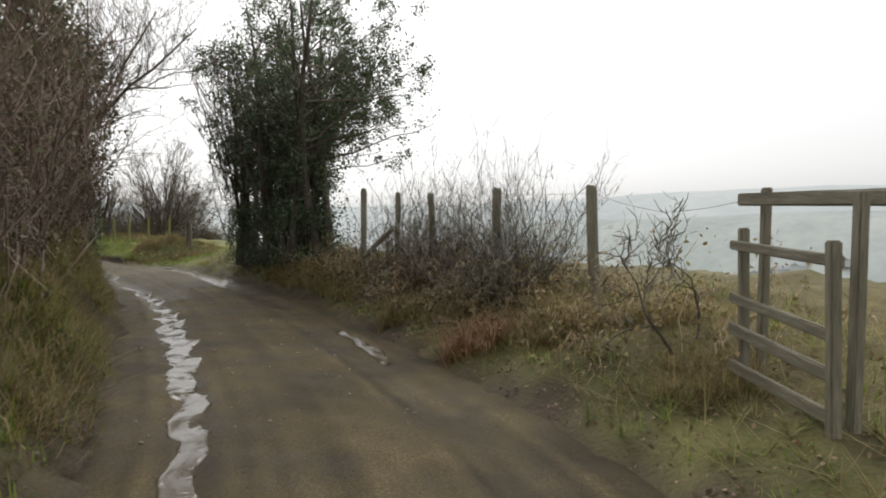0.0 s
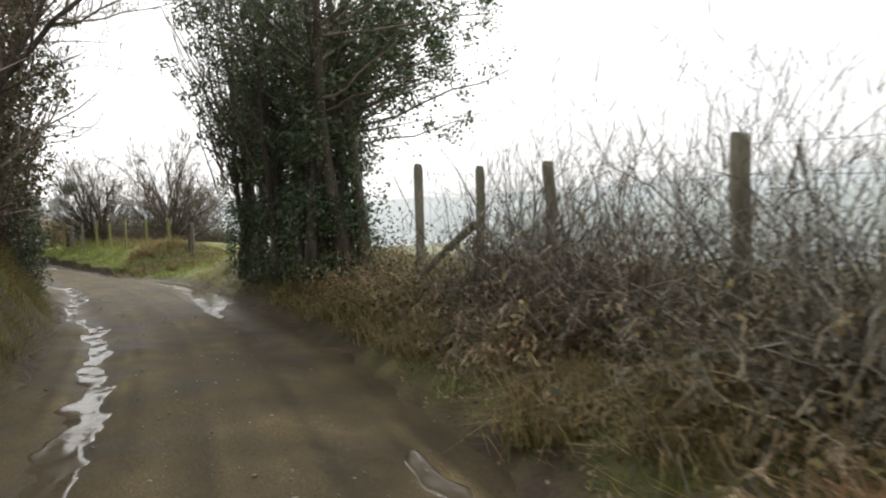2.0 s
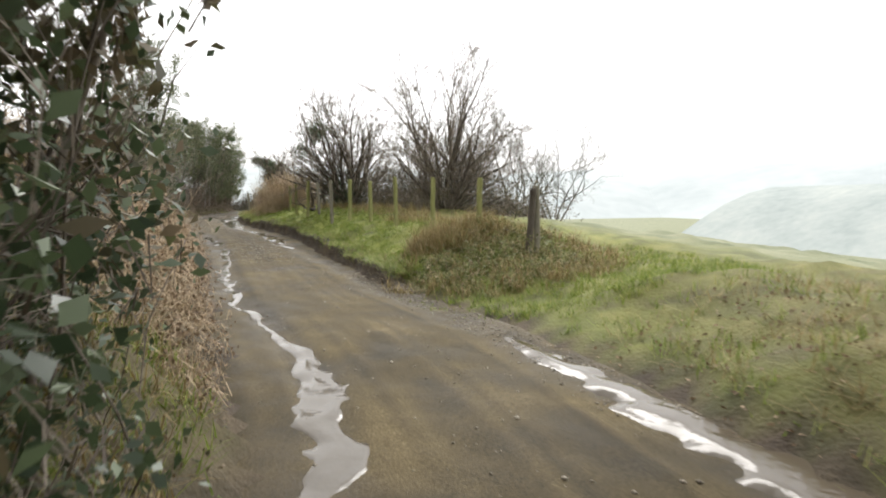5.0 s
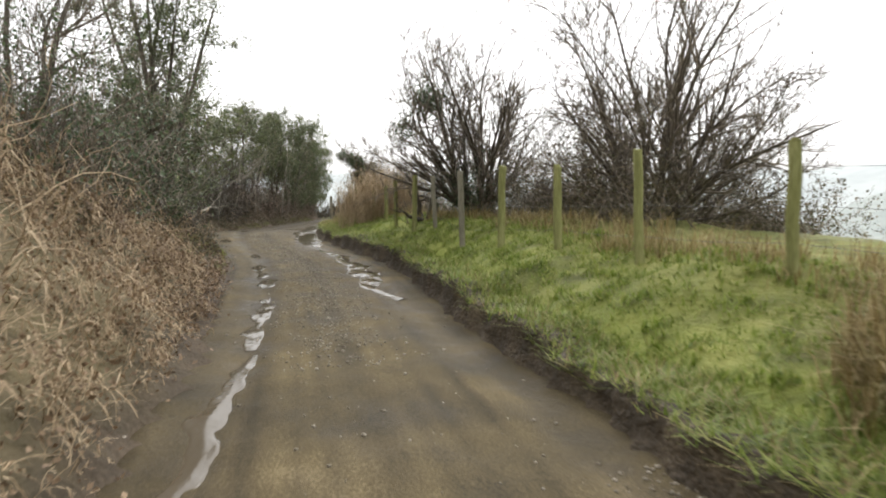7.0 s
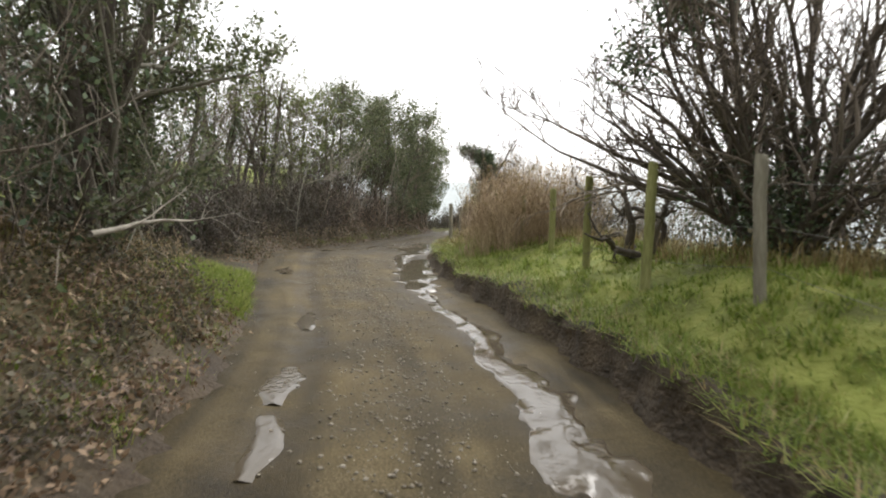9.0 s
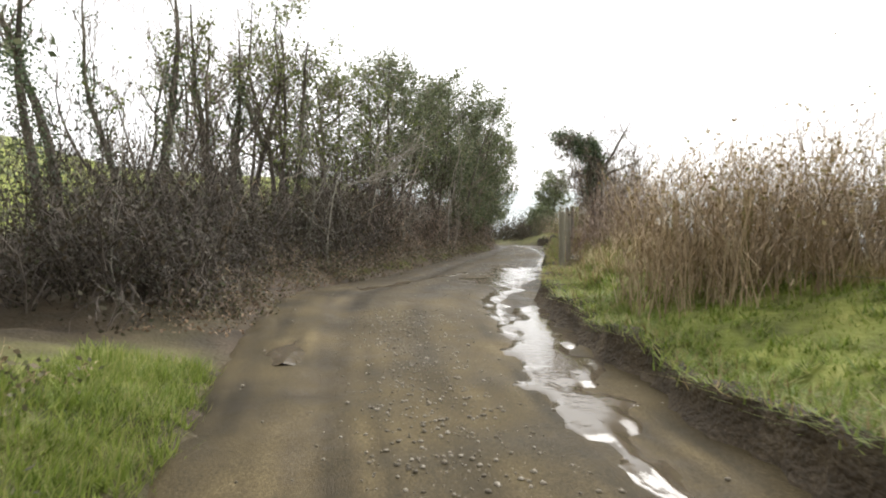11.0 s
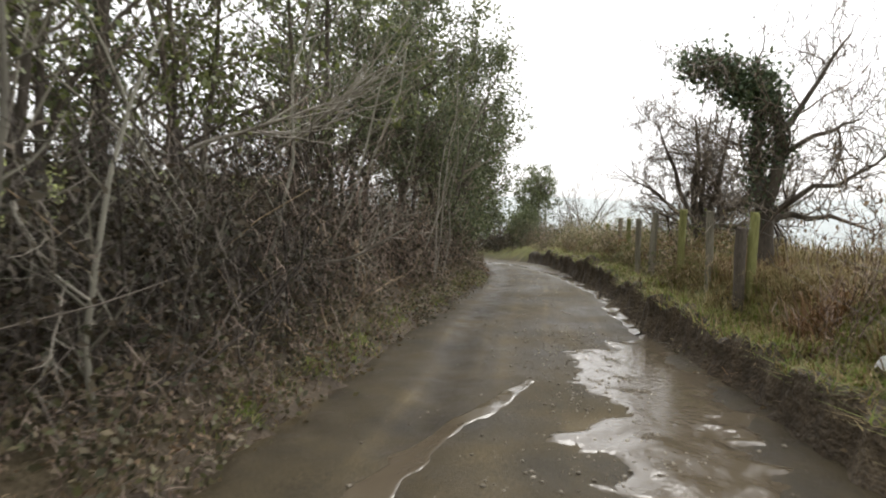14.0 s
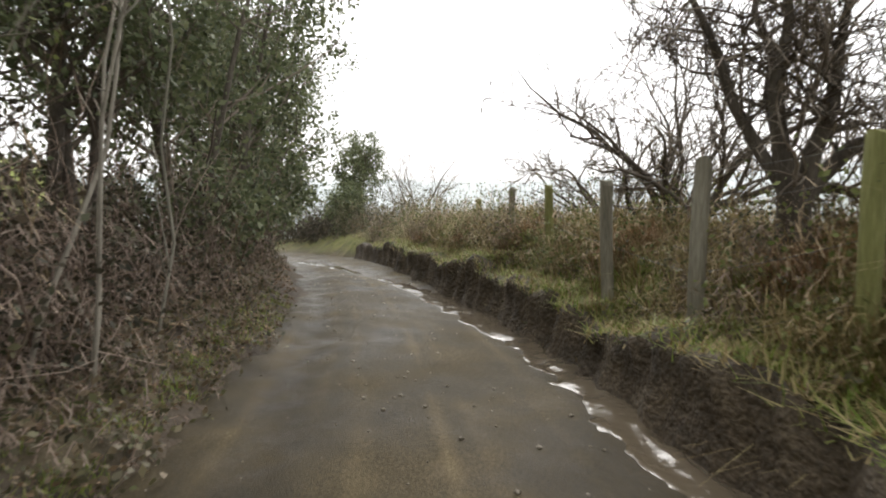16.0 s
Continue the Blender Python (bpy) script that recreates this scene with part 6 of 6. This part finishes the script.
old_tree("bare_tree", "leafless thorn tree with a stout forked trunk", (-32.57, 48.75), across([
         ((0, 0, 0), (0.01, 0, 0.35), (-0.02, 0, 0.7), (-0.11, 0, 1.0), (-0.14, 0.05, 1.5), (-0.07, 0, 2.0), (-0.15, 0, 2.7)),
         ((0.03, 0, 0.4), (0.06, 0, 0.7), (0.14, 0, 1.0), (0.25, -0.05, 1.35), (0.31, 0, 1.7), (0.39, 0, 2.1), (0.5, 0, 2.75)),
         ((0.05, 0, 0.6), (0.2, 0, 0.82), (0.42, -0.05, 1.05), (0.65, -0.1, 1.12), (0.9, -0.1, 1.3), (1.15, -0.1, 1.6), (1.4, 0, 2.0)),
         ((0.05, 0, 0.65), (0.3, 0.2, 0.75), (0.55, 0.3, 0.75), (0.8, 0.4, 0.7), (1.05, 0.5, 0.66), (1.3, 0.5, 0.58), (1.5, 0.6, 0.5)),
         ((-0.05, 0, 0.7), (-0.2, 0.1, 1.0), (-0.38, 0.2, 1.4), (-0.45, 0.3, 1.8), (-0.6, 0.3, 2.1), (-0.7, 0.4, 2.4), (-0.8, 0.4, 2.7)),
         ((0.02, 0, 0.7), (0.05, 0.25, 1.1), (0.1, 0.5, 1.5), (0.2, 0.6, 1.9), (0.15, 0.8, 2.3), (0.25, 0.9, 2.7), (0.3, 1.0, 3.0))], 0.42, 0.85, 0.88),
         [(0.13, 0.115, 0.095, 0.06, 0.046, 0.032, 0.015), (0.08, 0.07, 0.06, 0.048, 0.037, 0.026, 0.013), (0.065, 0.058, 0.05, 0.04, 0.03, 0.022, 0.012), (0.05, 0.045, 0.038, 0.032, 0.026, 0.018, 0.01),
          (0.05, 0.045, 0.038, 0.032, 0.026, 0.018, 0.01), (0.06, 0.05, 0.04, 0.035, 0.028, 0.02, 0.012)],
         18, 206)
fan_tree("spreading leafless thorn tree behind the fence", (-33.35, 51.6), 3.2, 1.5, 201, stems=16, tilt=1.15, stem_r=0.045, crooked=0.7, side=9, fine=1, thick=1.1)
fan_tree("low spreading leafless thorn bush", (-34.4, 54.2), 2.6, 1.6, 203, stems=12, tilt=1.2, stem_r=0.035, crooked=0.6, fine=1, thick=1.1)
fence("old post and wire fence above the lane", [(-28.9, 41.4, 1.4), (-29.6, 42.75, 1.32), (-31.03, 45.33, 1.53), (-31.73, 46.28, 1.56), (-32.43, 47.38, 1.6), (-33.19, 48.27, 1.56), (-33.89, 49.5, 1.47),
      (-34.8, 51.3, 1.48), (-35.78, 53.13, 1.5), (-37.0, 55.2, 1.35)], 320, [M_POST, M_POST, M_POST_GREEN, M_POST, M_POST_GREEN], rad=0.05)


def twin_post():
    x, y = -31.12, 45.22
    z = float(land(np.array([x]), np.array([y]))[0])
    ob = holder("strut_post", "dark old post standing against a newer fence post", "post", at=(x, y, z - 0.1))
    part("post", round_post_bm(0.06, 1.02, 78), M_BARK, ob)


twin_post()

# ---- grass and litter ----
thicket("bramble_thicket", "pale dead stems and grass tumbling down the bank", "thicket", along_lane(3.5, 14.2, 0.4, 2.3, 1), 420, 0.95, 143, M_PALE_TWIG, spread=0.9, twigs=5,
        fine=2, radius=0.0055, arch=0.8, leaves=7000, leaf_mat=M_STRAW, leaf_size=0.024)
grass("grass_verge", "short green grass on the lane verge", along_lane(22.8, 38.5, 0.05, 2.3, 1), 62000, 0.04, 0.11, 400, M_GRASS, 0.9, 0.009)
grass("grass_verge", "rough grass round the end post of the fence", round_spot(-9.6, 24.6, 2.6), 14000, 0.05, 0.14, 415, M_GRASS, 0.9, 0.008)
grass("dry_grass", "tall clump of dead straw on the verge", round_spot(-11.9, 26.0, 0.9), 3600, 0.25, 0.6, 417, M_STRAW, 0.9, 0.006)
grass("dry_grass", "dry grass and dead stems round the end post", round_spot(-10.8, 25.2, 2.0), 5000, 0.12, 0.34, 416, M_STRAW, 1.1, 0.006)


def fringe(y0, y1, count, seed, mat=M_GRASS):
    """Grass that hangs over the cut edge of the verge."""
    r = np.random.default_rng(seed)
    cy = np.sort(r.uniform(y0, y1, count))
    p = cut_line(cy, 1, r.uniform(0.0, 0.55, count))
    pile = Pile()
    pile.blades(np.c_[p, cut_top(cy, 1) - 0.03 - 0.1 * r.uniform(0, 1, count) ** 3], r.uniform(0.05, 0.15, count), r, 1.5, 0.006, bent=False)
    pile.object("grass_fringe", mat, label="grass hanging over the cut edge of the verge", category="grass", kind="stuff")


for k, (cy, e) in enumerate(((3.4, 0.9), (4.4, 1.5), (5.0, 0.9), (5.6, 0.4), (5.8, 1.4), (6.6, 0.8), (7.4, 0.5), (8.3, 0.9), (9.4, 0.6), (10.6, 0.9), (11.6, 0.5), (12.6, 0.8))):
    p = at_lane(np.array([cy]), lane_half(cy) + np.array([e]))[0]
    grass("straw_clump", "drooping clump of golden dead grass on the roadside bank", round_spot(*p, 0.36), 1300, 0.14, 0.3 if cy < 5 else 0.42, 460 + k, M_DEADSTRAW if k % 4 == 3 else M_STRAW, 1.3, 0.0035)
fringe(23.2, 38.5, 17000, 420)
fringe(38.5, 58.0, 7000, 421)
fringe(38.5, 58.0, 8000, 422, M_STRAW)
fringe(23.2, 38.5, 3500, 423, M_STRAW)
thicket("bramble_thicket", "dead stems and brambles hanging over the earth bank", "thicket", along_lane(40.0, 60.0, 0.02, 0.55, 1), 520, 0.5, 252, M_PALE_TWIG, spread=1.0, twigs=6, fine=2,
        radius=0.005, arch=1.3, leaves=9000, leaf_mat=M_BRAMBLE, leaf_size=0.024, clear=-0.2)
thicket("bramble_thicket", "low bramble runners creeping from the hedge to the lane", "thicket", along_lane(36.8, 52.0, -0.08, 0.6, -1), 420, 0.35, 253, M_RED_TWIG, spread=1.2, twigs=6, fine=2,
        radius=0.004, arch=1.0, leaves=12000, leaf_mat=M_BRAMBLE, leaf_size=0.026, clear=-0.2)
grass("dry_grass", "long dry straw grass by the fence", along_lane(23.5, 38.0, 1.6, 2.8, 1), 7000, 0.15, 0.38, 401, M_STRAW, 0.8, 0.005)
grass("dry_grass", "rank dry grass on the roadside bank", along_lane(-1.0, 20.0, 0.3, 3.4, 1), 17000, 0.10, 0.30, 402, M_STRAW, 1.5, 0.005)
grass("grass_verge", "green grass among the dead stems on the bank", along_lane(-1.0, 21.5, 0.15, 3.0, 1), 13000, 0.07, 0.2, 403, M_GRASS, 0.9, 0.006)
grass("grass_verge", "grass on the steep bank under the hedge", along_lane(0.0, 20.0, 0.1, 1.5, -1), 18000, 0.06, 0.18, 404, M_GRASS, 0.9, 0.006)
grass("grass_verge", "short mossy grass on the steep face of the bank", along_lane(5.0, 15.6, 0.04, 0.75, -1), 10800, 0.05, 0.16, 408, M_GRASS, 1.1, 0.006)
grass("dry_grass", "dead grass matted over the steep face of the bank", along_lane(4.0, 15.6, 0.04, 0.8, -1), 13500, 0.1, 0.28, 409, M_STRAW, 1.3, 0.005)
grass("dry_grass", "dead grass hanging on the steep bank", along_lane(2.0, 20.0, 0.15, 1.6, -1), 9000, 0.12, 0.32, 405, M_STRAW, 1.1, 0.005)
grass("grass_mound", "bright green grass on the mound by the gateway", along_lane(33.2, 35.9, 0.03, 0.95, -1), 15000, 0.06, 0.17, 406, M_GRASS, 0.9, 0.006)
thicket("bracken_bank", "dead brown stems and bramble trailing over the mound", "bracken", along_lane(30.6, 35.2, 0.75, 2.8, -1), 520, 0.5, 157, M_PALE_TWIG, spread=1.0, twigs=6, fine=2,
        radius=0.005, arch=0.9, leaves=9000, leaf_mat=M_BRAMBLE, leaf_size=0.022)
thicket("bracken_bank", "dark dead stems at the foot of the mound", "bracken", along_lane(30.0, 33.9, 0.02, 1.5, -1), 420, 0.4, 158, M_DARK_SHADED_TWIG, spread=1.0, twigs=6, fine=2,
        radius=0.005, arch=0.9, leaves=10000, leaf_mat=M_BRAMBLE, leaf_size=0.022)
grass("grass_verge", "thin grass among dead stems on the bank", along_lane(30.5, 34.0, 0.05, 1.6, -1), 4500, 0.06, 0.15, 424, M_GRASS, 0.9, 0.006)
grass("dry_grass", "long dry grass on the mound", along_lane(30.5, 35.2, 1.2, 2.8, -1), 4500, 0.15, 0.32, 407, M_STRAW, 0.9, 0.005)
grass("dry_grass", "rank dry grass along the fence", along_lane(38.0, 58.0, 0.4, 2.6, 1), 15000, 0.16, 0.45, 408, M_STRAW, 1.2, 0.006)
for k, cy in enumerate(np.linspace(43.0, 57.5, 22)):
    p = at_lane(np.array([cy]), lane_half(cy) + np.array([0.45 + 0.75 * ((k * 0.618) % 1)]))[0]
    grass("straw_clump", "drooping orange-brown clump of dead grass on the bank", round_spot(*p, 0.34), 1000, 0.2, 0.42, 430 + k, M_STRAW if k % 3 else M_DEADSTRAW, 1.3, 0.0035)
grass("grass_verge", "green grass at the foot of the fence bank", along_lane(38.0, 57.0, 0.05, 1.2, 1), 20000, 0.07, 0.19, 409, M_GRASS, 0.9, 0.006)
thicket("bracken_bank", "trampled brown twigs and dead stems on the shaded bank", "bracken", along_lane(27.5, 33.0, 0.05, 1.9, -1), 420, 0.4, 155, M_RED_TWIG, spread=1.2, twigs=6,
        fine=3, radius=0.005, arch=0.9, leaves=6000, leaf_mat=M_DEADLEAF, leaf_size=0.022, clear=-0.05)
litter("leaf_litter", "brown leaves and mud on the shaded bank", along_lane(27.0, 33.5, 0.0, 2.2, -1), 14000, 0.024, 413, M_DEADLEAF, 0.05)
grass("grass_verge", "thin grass at the foot of the hedge", along_lane(41.0, 52.0, -0.02, 0.35, -1), 4500, 0.04, 0.11, 414, M_GRASS, 0.9, 0.005)
thicket("bramble_thicket", "low pinkish brambles and ivy at the foot of the hedge", "thicket", along_lane(36.9, 56.0, 0.02, 1.1, -1), 620, 0.7, 189, M_RED_TWIG, spread=0.9, twigs=6, fine=3,
        radius=0.005, arch=0.8, leaves=9000, leaf_mat=M_BRAMBLE, leaf_size=0.028)
litter("leaf_litter", "brown leaves lying under the hedge", along_lane(36.5, 56.0, -0.15, 1.3, -1), 9000, 0.022, 410, M_DEADLEAF)
litter("leaf_litter", "ivy and dead leaves on the bank", along_lane(-1.0, 20.0, 0.0, 1.6, -1), 7000, 0.022, 411, M_BRAMBLE)
litter("leaf_litter", "brown leaves caught in the verge", along_lane(2.0, 20.0, 0.0, 2.0, 1), 6000, 0.02, 412, M_DEADLEAF)


def grit(spots, count, seed):
    """Loose stones washed onto the tarmac."""
    r = np.random.default_rng(seed)
    xy = spots(r, count)
    at, off, half = to_lane(xy[:, 0], xy[:, 1])
    cy = np.interp(at, np.arange(len(LANE)), LANE[:, 1])
    z = road_surface(cy, off, half, xy[:, 0], xy[:, 1])
    size = r.uniform(0.004, 0.010, count) * r.choice([0.6, 1.1, 2.1], count)
    octa = np.array([[1, 0, 0], [0, 1, 0], [-1, 0, 0], [0, -1, 0], [0, 0, 0.6], [0, 0, -0.6]], float)
    a = r.uniform(0, 6.28, count)
    rot = np.stack([np.cos(a), -np.sin(a), 0 * a, np.sin(a), np.cos(a), 0 * a, 0 * a, 0 * a, 1 + 0 * a], 1).reshape(-1, 3, 3)
    v = np.einsum("nij,kj->nki", rot, octa) * size[:, None, None] * r.uniform(0.7, 1.3, (count, 6, 1)) + np.c_[xy, z + size * 0.25][:, None]
    f = np.array([[0, 1, 4], [1, 2, 4], [2, 3, 4], [3, 0, 4], [1, 0, 5], [2, 1, 5], [3, 2, 5], [0, 3, 5]])
    thing("grit", v.reshape(-1, 3), (np.arange(count)[:, None, None] * 6 + f[None]).reshape(-1, 3), M_STONE, label="loose stones and grit on the tarmac", category="gravel", kind="stuff")


def on_lane(y0, y1, mid, sd):
    def spots(r, n):
        cy = r.uniform(y0, y1, n)
        return at_lane(cy, np.clip(r.normal(mid, sd, n), -1.5, 1.5))
    return spots


grit(on_lane(26.0, 37.5, -0.15, 0.30), 5200, 500)
grit(on_lane(18.5, 24.5, 1.25, 0.16), 1800, 502)
grit(on_lane(40.5, 45.0, 0.5, 0.4), 1200, 503)
grit(on_lane(4.0, 55.0, 0.0, 0.8), 2200, 501)
